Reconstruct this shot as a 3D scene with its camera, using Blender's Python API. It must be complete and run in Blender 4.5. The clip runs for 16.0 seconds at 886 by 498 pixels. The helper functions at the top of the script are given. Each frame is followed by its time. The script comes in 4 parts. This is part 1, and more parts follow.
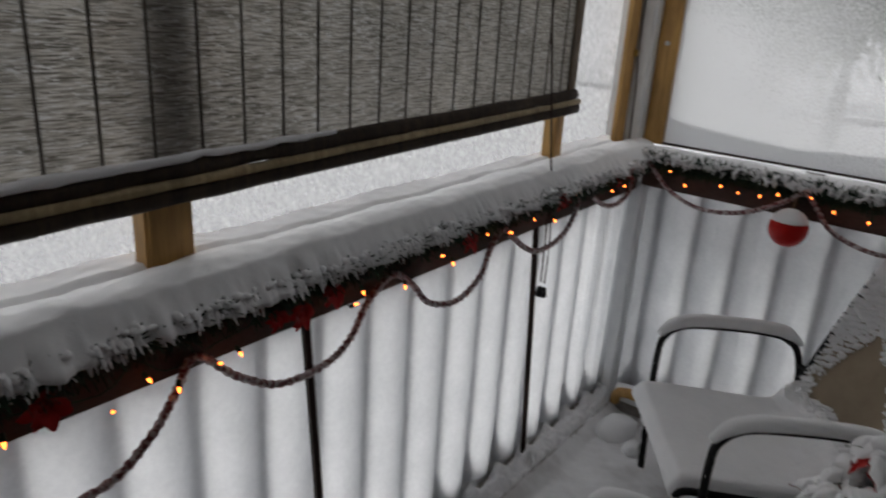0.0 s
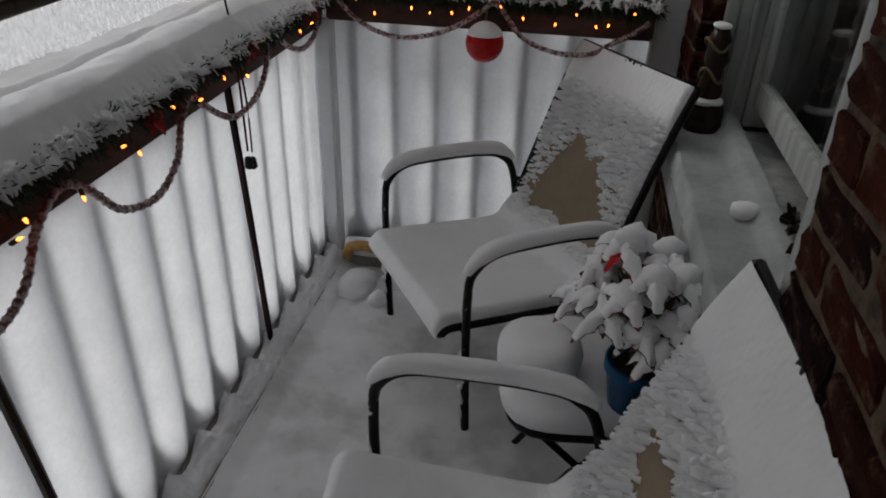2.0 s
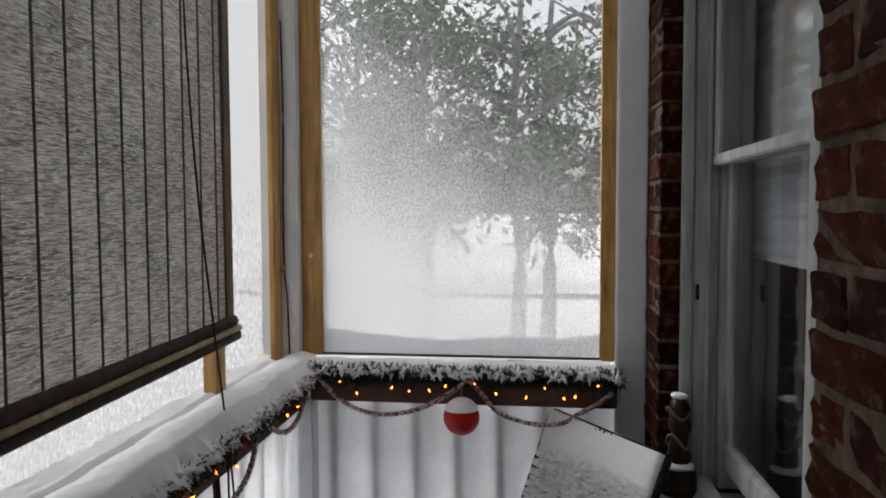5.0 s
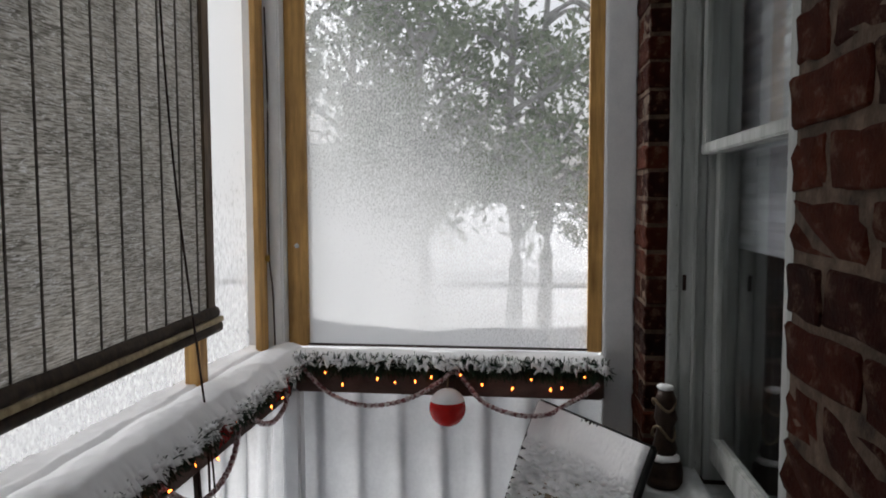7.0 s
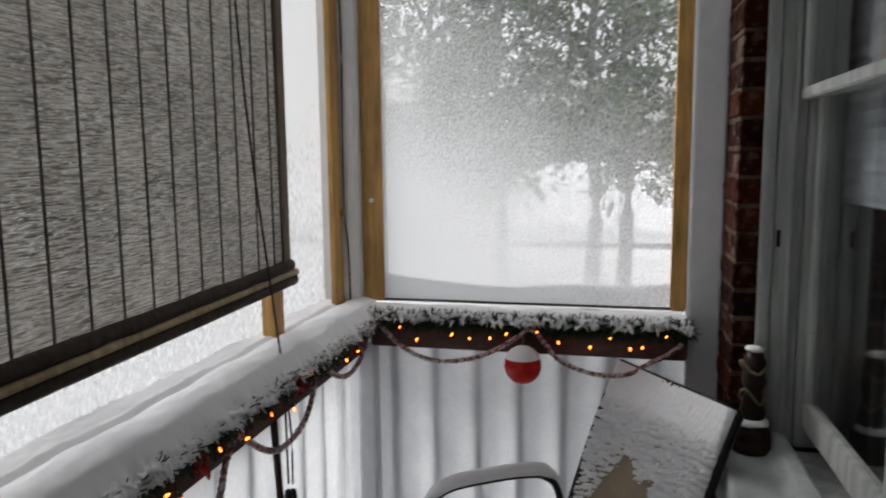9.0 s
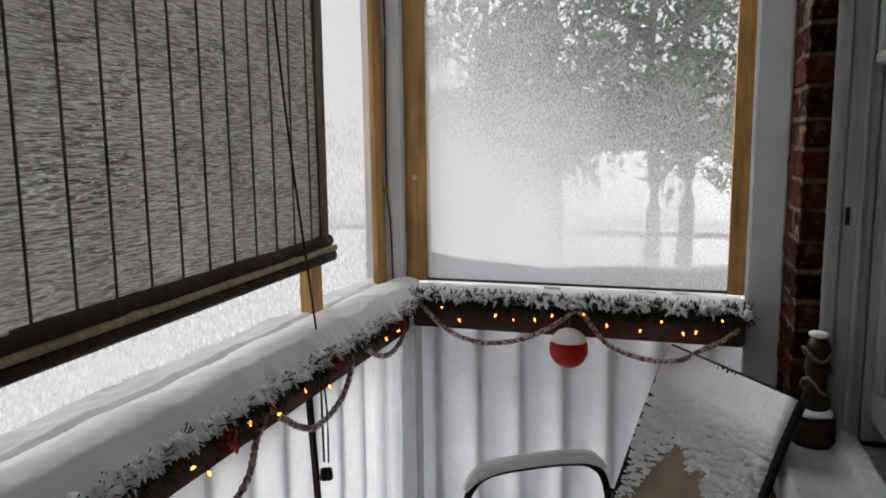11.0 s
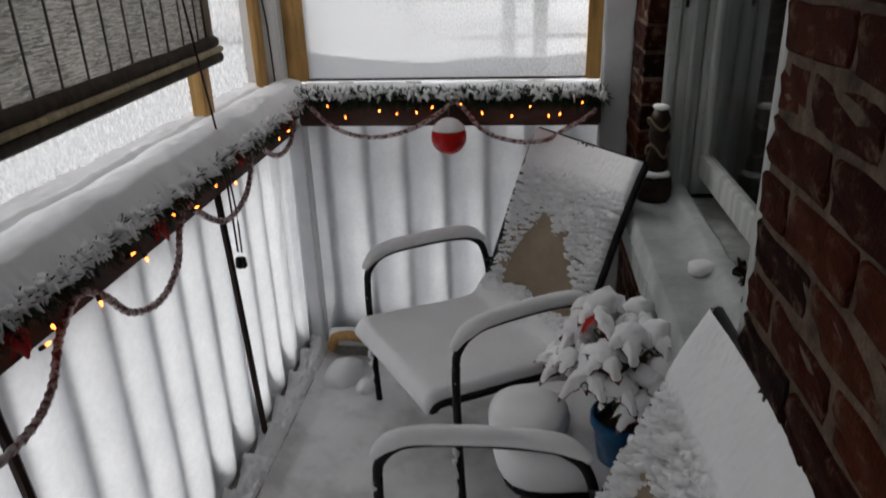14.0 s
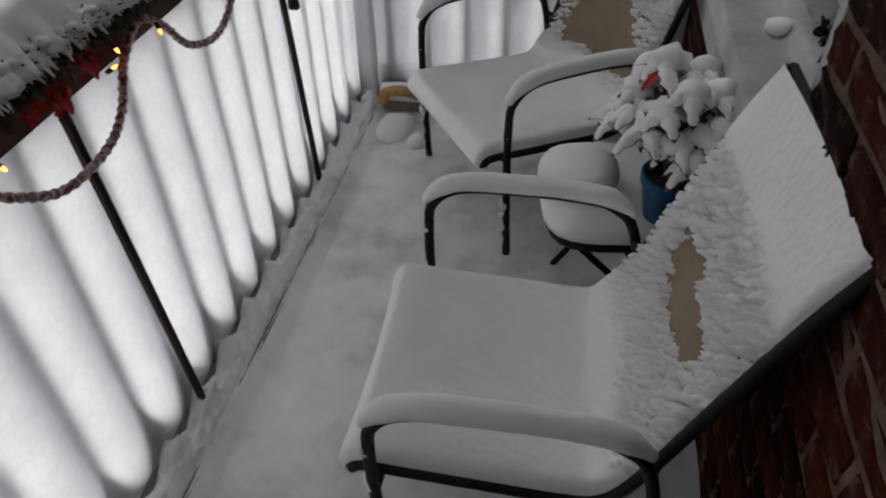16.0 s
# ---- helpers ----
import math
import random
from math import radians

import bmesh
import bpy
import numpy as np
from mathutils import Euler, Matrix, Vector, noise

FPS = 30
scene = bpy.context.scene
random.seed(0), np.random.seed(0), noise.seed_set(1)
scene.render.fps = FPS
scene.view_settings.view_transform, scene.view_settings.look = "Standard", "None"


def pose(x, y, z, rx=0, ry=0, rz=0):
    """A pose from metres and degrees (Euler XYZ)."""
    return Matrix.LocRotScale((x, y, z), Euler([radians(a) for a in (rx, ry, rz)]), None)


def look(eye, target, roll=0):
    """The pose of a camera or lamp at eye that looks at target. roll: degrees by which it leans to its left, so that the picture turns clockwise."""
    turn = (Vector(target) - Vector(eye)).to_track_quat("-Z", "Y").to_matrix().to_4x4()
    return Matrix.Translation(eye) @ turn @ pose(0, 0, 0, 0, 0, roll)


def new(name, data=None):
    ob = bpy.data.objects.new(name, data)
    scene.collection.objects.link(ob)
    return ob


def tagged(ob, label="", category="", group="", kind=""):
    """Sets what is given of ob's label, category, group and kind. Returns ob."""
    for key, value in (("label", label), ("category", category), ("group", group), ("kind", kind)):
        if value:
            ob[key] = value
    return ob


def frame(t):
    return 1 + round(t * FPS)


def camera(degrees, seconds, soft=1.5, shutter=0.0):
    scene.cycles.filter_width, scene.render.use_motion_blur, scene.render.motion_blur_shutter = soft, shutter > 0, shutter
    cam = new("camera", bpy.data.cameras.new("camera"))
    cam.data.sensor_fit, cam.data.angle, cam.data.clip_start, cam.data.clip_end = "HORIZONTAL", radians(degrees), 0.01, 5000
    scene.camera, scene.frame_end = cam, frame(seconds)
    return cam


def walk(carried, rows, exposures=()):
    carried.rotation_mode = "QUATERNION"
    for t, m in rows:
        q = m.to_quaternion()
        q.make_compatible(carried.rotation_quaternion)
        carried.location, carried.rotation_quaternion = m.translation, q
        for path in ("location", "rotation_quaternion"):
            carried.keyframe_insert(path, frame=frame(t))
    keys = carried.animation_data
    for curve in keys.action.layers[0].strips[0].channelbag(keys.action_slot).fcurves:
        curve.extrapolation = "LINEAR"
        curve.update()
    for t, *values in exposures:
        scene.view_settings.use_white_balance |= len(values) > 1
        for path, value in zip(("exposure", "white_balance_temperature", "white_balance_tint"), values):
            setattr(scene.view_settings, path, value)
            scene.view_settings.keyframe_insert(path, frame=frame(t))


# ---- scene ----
cam = camera(63.4, 16.0, 1.8, 0.4)
PATH = [
    (0, (0.409, -0.221, 1.527), (-0.719, 1.286, 0.852), 3.7),
    (0.5, (0.357, -0.204, 1.491), (-0.502, 1.451, 0.767), 4.3),
    (1, (0.273, -0.096, 1.446), (-0.302, 1.626, 0.606), 2.0),
    (1.5, (0.289, -0.023, 1.443), (-0.084, 1.65, 0.413), 1.3),
    (2, (0.236, -0.046, 1.448), (-0.05, 1.659, 0.443), 1.7),
    (2.5, (0.157, -0.094, 1.452), (-0.119, 1.654, 0.52), 3.1),
    (3, (0.131, -0.091, 1.47), (-0.156, 1.701, 0.63), 3.5),
    (3.5, (0.16, -0.113, 1.52), (-0.059, 1.803, 0.988), 1.6),
    (4, (0.177, -0.134, 1.553), (-0.068, 1.844, 1.387), 0.1),
    (6.5, (0.24, -0.1, 1.564), (-0.004, 1.883, 1.472), -0.5),
    (7, (0.241, -0.096, 1.564), (-0.003, 1.885, 1.425), -0.2),
    (7.5, (0.215, -0.084, 1.552), (-0.138, 1.876, 1.365), 0.8),
    (8, (0.226, -0.087, 1.547), (-0.074, 1.881, 1.36), 0.5),
    (8.5, (0.235, -0.073, 1.554), (-0.102, 1.887, 1.346), -0.5),
    (9, (0.24, -0.046, 1.543), (-0.215, 1.886, 1.294), -0.6),
    (9.5, (0.245, -0.011, 1.537), (-0.386, 1.863, 1.238), -1.0),
    (12, (0.265, 0.028, 1.484), (-0.275, 1.935, 1.22), -0.9),
    (12.5, (0.245, -0.046, 1.487), (-0.165, 1.875, 1.11), -2.5),
    (13, (0.235, -0.102, 1.493), (-0.01, 1.821, 1.001), -1.6),
    (13.5, (0.221, -0.143, 1.491), (-0.009, 1.743, 0.866), -2.0),
    (14, (0.219, -0.173, 1.483), (0.004, 1.656, 0.702), -1.8),
    (14.5, (0.209, -0.195, 1.477), (-0.003, 1.561, 0.544), -1.1),
    (15, (0.203, -0.201, 1.46), (-0.02, 1.402, 0.285), -1.0),
    (15.5, (0.201, -0.201, 1.449), (-0.012, 1.303, 0.148), -1.3),
    (16, (0.2, -0.206, 1.445), (-0.098, 1.275, 0.134), -1.4),
]
walk(cam, [(t, look(eye, target, roll)) for t, eye, target, roll in PATH], [(0, -0.2), (0.5, -0.24), (1.5, -0.25), (3, 0.06), (3.5, 0.1), (4, 0.17), (9.5, 0.26), (12.5, 0.22), (13.5, 0.15), (14.5, 0.2), (15.5, 0.25), (16, 0.25)])

# ---- world, sun, exposure ----
world = bpy.data.worlds.new("overcast_sky")
scene.world = world
world.use_nodes = True
wn, wl = world.node_tree.nodes, world.node_tree.links
sky = wn.new("ShaderNodeTexSky")
sky.sky_type = "NISHITA"
sky.sun_disc = False
sky.sun_elevation, sky.sun_rotation = radians(40), radians(-57)
sky.dust_density = 4.0
pale = wn.new("ShaderNodeHueSaturation")
pale.inputs["Saturation"].default_value = 0.2
wl.new(sky.outputs[0], pale.inputs["Color"])
wl.new(pale.outputs[0], wn["Background"].inputs["Color"])
wn["Background"].inputs["Strength"].default_value = 0.15
sun_data = bpy.data.lights.new("sun", "SUN")
sun_data.energy, sun_data.angle, sun_data.color = 1.0, radians(40), (1.0, 0.99, 0.97)
sun = new("sun", sun_data)
sun.matrix_world = look((-5.0, 3.2, 5.0), (0, 0, 0))


# ---- materials ----
def mat(name, build):
    m = bpy.data.materials.new(name)
    m.use_nodes = True
    build(m.node_tree, m.node_tree.nodes["Principled BSDF"])
    return m


def coords(nt, scale=(1, 1, 1), kind="Object"):
    """Coordinates at real size, stretched by scale."""
    tc, mp = nt.nodes.new("ShaderNodeTexCoord"), nt.nodes.new("ShaderNodeMapping")
    mp.inputs["Scale"].default_value = scale
    nt.links.new(tc.outputs[kind], mp.inputs["Vector"])
    return mp.outputs["Vector"]


def noise_tex(nt, vec, scale, detail=4, rough=0.6):
    n = nt.nodes.new("ShaderNodeTexNoise")
    n.inputs["Scale"].default_value, n.inputs["Detail"].default_value = scale, detail
    n.inputs["Roughness"].default_value = rough
    nt.links.new(vec, n.inputs["Vector"])
    return n.outputs["Fac"]


def ramp(nt, fac, stops):
    r = nt.nodes.new("ShaderNodeValToRGB")
    while len(r.color_ramp.elements) < len(stops):
        r.color_ramp.elements.new(0.5)
    for e, (p, c) in zip(r.color_ramp.elements, stops):
        e.position = p
        e.color = (*c, 1) if len(c) == 3 else c
    nt.links.new(fac, r.inputs["Fac"])
    return r.outputs["Color"]


def bump(nt, bsdf, height, strength=0.3, distance=0.01):
    b = nt.nodes.new("ShaderNodeBump")
    b.inputs["Strength"].default_value, b.inputs["Distance"].default_value = strength, distance
    nt.links.new(height, b.inputs["Height"])
    nt.links.new(b.outputs["Normal"], bsdf.inputs["Normal"])


def mix_rgb(nt, a, b, fac, mode="MIX"):
    m = nt.nodes.new("ShaderNodeMixRGB")
    m.blend_type = mode
    for sock, val in ((m.inputs["Fac"], fac), (m.inputs["Color1"], a), (m.inputs["Color2"], b)):
        if isinstance(val, (float, int)):
            sock.default_value = val
        elif isinstance(val, tuple):
            sock.default_value = (*val, 1)
        else:
            nt.links.new(val, sock)
    return m.outputs["Color"]


def surface(name, dark, light, scale=6, rough=0.6, relief=0.2, fine=60, metal=0.0, stretch=(1, 1, 1), depth=0.004, grain=0.6):
    """A plain surface with stains at a large scale and grain at a small one."""
    def build(nt, p):
        v = coords(nt, stretch)
        big, small = noise_tex(nt, v, scale), noise_tex(nt, v, fine, 6)
        c = ramp(nt, big, [(0.3, dark), (0.7, light)])
        c = mix_rgb(nt, c, ramp(nt, small, [(0.3, (0.55, 0.55, 0.55)), (0.65, (1, 1, 1))]), grain, "MULTIPLY")
        nt.links.new(c, p.inputs["Base Color"])
        p.inputs["Roughness"].default_value, p.inputs["Metallic"].default_value = rough, metal
        p.inputs["Specular IOR Level"].default_value = 0.22
        bump(nt, p, small, relief, depth)
    return mat(name, build)


def snow_build(nt, p):
    v = coords(nt)
    big, small, grit = noise_tex(nt, v, 7, 3), noise_tex(nt, v, 70, 5), noise_tex(nt, v, 420, 3)
    c = ramp(nt, big, [(0.3, (0.86, 0.865, 0.875)), (0.7, (0.93, 0.93, 0.935))])
    nt.links.new(c, p.inputs["Base Color"])
    p.inputs["Roughness"].default_value = 0.75
    p.inputs["Specular IOR Level"].default_value = 0.25
    bump(nt, p, mix_rgb(nt, small, grit, 0.4), 0.35, 0.006)


SNOW = mat("snow", snow_build)


def thin_snow_build(nt, p):
    """Snow on the boards, thin and grey in patches."""
    v = coords(nt)
    big, small = noise_tex(nt, v, 3.2, 4, 0.65), noise_tex(nt, v, 70, 5)
    c = ramp(nt, big, [(0.36, (0.60, 0.59, 0.585)), (0.50, (0.80, 0.80, 0.805)), (0.66, (0.88, 0.885, 0.89))])
    nt.links.new(c, p.inputs["Base Color"])
    p.inputs["Roughness"].default_value = 0.8
    p.inputs["Specular IOR Level"].default_value = 0.2
    bump(nt, p, mix_rgb(nt, small, noise_tex(nt, v, 24, 4), 0.5), 0.4, 0.008)


FLOORSNOW = mat("thin_floor_snow", thin_snow_build)


def wood_build(dark, light, rough=0.55):
    def build(nt, p):
        v = coords(nt, (14, 14, 1.2))
        g = noise_tex(nt, v, 5, 6, 0.65)
        big = noise_tex(nt, coords(nt), 5, 3)
        c = ramp(nt, g, [(0.3, dark), (0.62, light)])
        c = mix_rgb(nt, c, ramp(nt, big, [(0.3, (0.6, 0.58, 0.55)), (0.6, (1, 1, 1))]), 0.7, "MULTIPLY")
        nt.links.new(c, p.inputs["Base Color"])
        p.inputs["Roughness"].default_value = rough
        bump(nt, p, g, 0.2, 0.003)
    return build


PINE = mat("yellow_pine", wood_build((0.36, 0.19, 0.05), (0.62, 0.36, 0.11)))
DARKROD = mat("dark_hem_and_shade", wood_build((0.014, 0.009, 0.006), (0.06, 0.039, 0.023), 0.85))
BAMBOO = mat("bamboo", wood_build((0.26, 0.19, 0.09), (0.50, 0.39, 0.21)))
BINDING = mat("brown_edge_binding", wood_build((0.07, 0.045, 0.026), (0.20, 0.14, 0.085), 0.75))
WHITE = surface("aged_white_paint", (0.74, 0.76, 0.78), (0.86, 0.87, 0.88), 9, 0.5, 0.15, 200, grain=0.15)


def peel_build(nt, p):
    """Old white gloss paint, yellowed in streaks and flaked to dark wood in places."""
    v, w = coords(nt), coords(nt, (6, 6, 0.8))
    c = ramp(nt, noise_tex(nt, w, 4, 4), [(0.3, (0.28, 0.295, 0.275)), (0.7, (0.52, 0.54, 0.525))])
    c = mix_rgb(nt, c, (0.10, 0.085, 0.065), ramp(nt, noise_tex(nt, v, 42, 6, 0.75), [(0.63, (0, 0, 0)), (0.70, (0.85, 0.85, 0.85))]))
    nt.links.new(c, p.inputs["Base Color"])
    p.inputs["Roughness"].default_value = 0.55
    p.inputs["Specular IOR Level"].default_value = 0.25
    bump(nt, p, noise_tex(nt, v, 70, 5), 0.5, 0.004)


GREYPAINT = mat("peeling_white_paint", peel_build)
BEAM = surface("brown_painted_beam", (0.065, 0.042, 0.036), (0.12, 0.082, 0.070), 5, 0.55, 0.3, 60, stretch=(1, 1, 3))
BATTEN = surface("dark_brown_batten", (0.018, 0.009, 0.007), (0.045, 0.022, 0.016), 8, 0.6)
CORD = surface("grey_brown_cord", (0.10, 0.09, 0.08), (0.18, 0.16, 0.14), 20, 0.8)
STEEL = surface("black_tube", (0.005, 0.005, 0.006), (0.013, 0.013, 0.013), 12, 0.45, 0.15, 200)
SLING = surface("tan_sling_mesh", (0.27, 0.21, 0.145), (0.36, 0.285, 0.20), 10, 0.7, 0.6, 500)
DECK = surface("grey_deck_board", (0.26, 0.235, 0.21), (0.42, 0.39, 0.35), 4, 0.8)
MORTAR = surface("old_mortar", (0.045, 0.030, 0.021), (0.19, 0.13, 0.09), 25, 0.9, 0.8, 150)
NEEDLE = surface("dark_green_tinsel", (0.012, 0.03, 0.018), (0.03, 0.065, 0.035), 40, 0.5)
RED = surface("red_satin", (0.32, 0.006, 0.006), (0.50, 0.016, 0.013), 20, 0.45, grain=0.3)
BLUEPOT = surface("blue_glaze", (0.01, 0.075, 0.20), (0.02, 0.14, 0.33), 10, 0.25, 0.1)
LEAFGREEN = surface("dark_leaf", (0.02, 0.045, 0.02), (0.05, 0.10, 0.045), 30, 0.5)
PINKLEAF = surface("faded_pink_petal", (0.16, 0.05, 0.055), (0.36, 0.17, 0.17), 30, 0.6)
DARKBROWN = surface("dark_glazed_clay", (0.02, 0.012, 0.008), (0.05, 0.03, 0.02), 15, 0.35)
STRAW = surface("straw_ribbon", (0.14, 0.10, 0.06), (0.30, 0.23, 0.15), 40, 0.8)
# Bark and foliage are lightened so that snowfall haze is in their colour.
BARK = surface("hazy_snowy_bark", (0.26, 0.26, 0.255), (0.44, 0.44, 0.43), 6, 0.9, 0.8, 30)
FOLIAGE = surface("hazy_frosted_foliage", (0.11, 0.15, 0.09), (0.26, 0.30, 0.21), 3, 0.7)
ROOM = surface("room_gloom_black", (0.02, 0.02, 0.022), (0.04, 0.04, 0.04), 2, 0.9)
CLOTH = surface("white_window_shade", (0.5, 0.52, 0.56), (0.62, 0.63, 0.68), 4, 0.8, 0.4, 90)
# An even grey, darker than the other snow.
SILLSNOW = surface("grey_thin_snow", (0.32, 0.34, 0.335), (0.50, 0.52, 0.515), 9, 0.5, 0.35, 90, grain=0.25)
BRASS = surface("brass", (0.5, 0.32, 0.08), (0.65, 0.45, 0.14), 20, 0.35, 0.1, 100, 1.0)


def bead_build(nt, p):
    v = coords(nt)
    w = noise_tex(nt, v, 95, 2)
    c = ramp(nt, w, [(0.42, (0.16, 0.045, 0.05)), (0.5, (0.34, 0.24, 0.24)), (0.58, (0.55, 0.50, 0.50))])
    nt.links.new(c, p.inputs["Base Color"])
    p.inputs["Roughness"].default_value = 0.4


BEADS = mat("red_and_white_beads", bead_build)


def ball_build(nt, p):
    n = noise_tex(nt, coords(nt), 30, 3)
    nt.links.new(ramp(nt, n, [(0.3, (0.42, 0.004, 0.004)), (0.7, (0.55, 0.008, 0.006))]), p.inputs["Base Color"])
    p.inputs["Roughness"].default_value = 0.22
    p.inputs["Specular IOR Level"].default_value = 0.3


BALL = mat("shiny_red_ball", ball_build)


def brick_build(nt, p):
    v = coords(nt)
    info = nt.nodes.new("ShaderNodeObjectInfo")
    tone = ramp(nt, info.outputs["Random"], [(0.0, (0.013, 0.005, 0.004)), (0.35, (0.048, 0.010, 0.005)), (0.7, (0.078, 0.018, 0.008)), (1.0, (0.026, 0.008, 0.005))])
    big, small = noise_tex(nt, v, 22, 5), noise_tex(nt, v, 160, 5)
    c = mix_rgb(nt, tone, ramp(nt, big, [(0.3, (0.45, 0.42, 0.42)), (0.6, (1, 1, 1)), (0.78, (1.5, 1.35, 1.25))]), 0.85, "MULTIPLY")
    c = mix_rgb(nt, c, (0.12, 0.072, 0.048), ramp(nt, noise_tex(nt, v, 30, 5, 0.75), [(0.53, (0, 0, 0)), (0.68, (0.85, 0.85, 0.85))]))
    nt.links.new(c, p.inputs["Base Color"])
    p.inputs["Roughness"].default_value = 0.9
    p.inputs["Specular IOR Level"].default_value = 0.08
    bump(nt, p, small, 0.8, 0.005)


BRICK = mat("old_red_brick", brick_build)


def sheet_build(nt, p):
    """Translucent white sheeting, slightly glossy."""
    out = nt.nodes["Material Output"]
    v = coords(nt)
    c = ramp(nt, noise_tex(nt, v, 9, 4), [(0.3, (0.72, 0.735, 0.755)), (0.7, (0.82, 0.83, 0.85))])
    c = mix_rgb(nt, c, ramp(nt, noise_tex(nt, v, 75, 5, 0.7), [(0.35, (0.86, 0.86, 0.87)), (0.6, (1, 1, 1))]), 0.5, "MULTIPLY")
    tr = nt.nodes.new("ShaderNodeBsdfTranslucent")
    nt.links.new(c, tr.inputs["Color"])
    nt.links.new(c, p.inputs["Base Color"])
    p.inputs["Roughness"].default_value = 0.35
    bump(nt, p, noise_tex(nt, v, 25, 4), 0.15, 0.01)
    mx = nt.nodes.new("ShaderNodeMixShader")
    mx.inputs["Fac"].default_value = 0.6
    nt.links.new(p.outputs[0], mx.inputs[1])
    nt.links.new(tr.outputs[0], mx.inputs[2])
    nt.links.new(mx.outputs[0], out.inputs["Surface"])


SHEET = mat("translucent_white_sheet", sheet_build)


def roof_build(nt, p):
    """Unseen ribbed milky roofing, added to let a little daylight down."""
    out = nt.nodes["Material Output"]
    c = ramp(nt, noise_tex(nt, coords(nt), 3, 4), [(0.3, (0.64, 0.65, 0.66)), (0.7, (0.76, 0.77, 0.78))])
    tr, mx = nt.nodes.new("ShaderNodeBsdfTranslucent"), nt.nodes.new("ShaderNodeMixShader")
    nt.links.new(c, tr.inputs["Color"])
    nt.links.new(c, p.inputs["Base Color"])
    p.inputs["Roughness"].default_value = 0.5
    mx.inputs["Fac"].default_value = 0.40
    nt.links.new(p.outputs[0], mx.inputs[1])
    nt.links.new(tr.outputs[0], mx.inputs[2])
    nt.links.new(mx.outputs[0], out.inputs["Surface"])


ROOF = mat("unseen_milky_roofing", roof_build)


def screen_build(grad, lo, hi, grain, least, mesh, lit):
    """Insect screen clogged with driven snow: snow grains between open mesh."""
    def build(nt, p):
        out = nt.nodes["Material Output"]
        v = coords(nt)
        fine = noise_tex(nt, coords(nt, (1, 1, 0.6)), grain, 3, 0.7)
        big = noise_tex(nt, v, 2.2, 4)
        sep = nt.nodes.new("ShaderNodeSeparateXYZ")
        nt.links.new(v, sep.inputs[0])
        add = None
        for sock, k in zip(("X", "Y", "Z"), grad):
            m = nt.nodes.new("ShaderNodeMath")
            m.operation = "MULTIPLY"
            m.inputs[1].default_value = k
            nt.links.new(sep.outputs[sock], m.inputs[0])
            if add is None:
                add = m.outputs[0]
            else:
                a = nt.nodes.new("ShaderNodeMath")
                nt.links.new(add, a.inputs[0])
                nt.links.new(m.outputs[0], a.inputs[1])
                add = a.outputs[0]
        for val, k in ((big, 0.9), (fine, 3.0)):
            m = nt.nodes.new("ShaderNodeMath")
            m.operation = "MULTIPLY_ADD"
            m.inputs[1].default_value = k
            nt.links.new(val, m.inputs[0])
            nt.links.new(add, m.inputs[2])
            add = m.outputs[0]
        mask = nt.nodes.new("ShaderNodeMapRange")
        mask.inputs["From Min"].default_value, mask.inputs["From Max"].default_value = lo, hi
        mask.inputs["To Min"].default_value, mask.inputs["To Max"].default_value = least, 0.97
        nt.links.new(add, mask.inputs["Value"])
        tr, op, mx, mx2 = (nt.nodes.new(k) for k in ("ShaderNodeBsdfTranslucent", "ShaderNodeBsdfTransparent", "ShaderNodeMixShader", "ShaderNodeMixShader"))
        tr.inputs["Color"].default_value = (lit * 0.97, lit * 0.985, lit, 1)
        p.inputs["Base Color"].default_value = (0.85, 0.86, 0.88, 1)
        p.inputs["Roughness"].default_value = 0.8
        op.inputs["Color"].default_value = (mesh, mesh, mesh * 1.02, 1)
        mx.inputs["Fac"].default_value = 0.72
        nt.links.new(p.outputs[0], mx.inputs[1])
        nt.links.new(tr.outputs[0], mx.inputs[2])
        nt.links.new(mask.outputs[0], mx2.inputs["Fac"])
        nt.links.new(op.outputs[0], mx2.inputs[1])
        nt.links.new(mx.outputs[0], mx2.inputs[2])
        nt.links.new(mx2.outputs[0], out.inputs["Surface"])
    return build


def crust_build(nt, p):
    """A thin crust of snow that daylight shines through."""
    out = nt.nodes["Material Output"]
    v = coords(nt)
    c = ramp(nt, noise_tex(nt, v, 30, 4), [(0.3, (0.78, 0.79, 0.81)), (0.7, (0.90, 0.90, 0.91))])
    tr, mx = nt.nodes.new("ShaderNodeBsdfTranslucent"), nt.nodes.new("ShaderNodeMixShader")
    nt.links.new(c, tr.inputs["Color"])
    nt.links.new(c, p.inputs["Base Color"])
    p.inputs["Roughness"].default_value = 0.8
    bump(nt, p, noise_tex(nt, v, 120, 4), 0.3, 0.005)
    mx.inputs["Fac"].default_value = 0.5
    nt.links.new(p.outputs[0], mx.inputs[1])
    nt.links.new(tr.outputs[0], mx.inputs[2])
    nt.links.new(mx.outputs[0], out.inputs["Surface"])


CRUST = mat("thin_snow_crust", crust_build)
# Minimum coverage 0.10 paints the haze of falling snow over the whole view.
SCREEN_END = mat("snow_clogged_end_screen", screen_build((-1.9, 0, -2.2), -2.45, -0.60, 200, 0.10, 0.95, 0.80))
# Snow and mesh of the side screen are tinted dimmer to hold its brightness down.
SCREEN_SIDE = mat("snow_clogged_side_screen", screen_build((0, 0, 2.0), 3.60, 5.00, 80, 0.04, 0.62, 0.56))


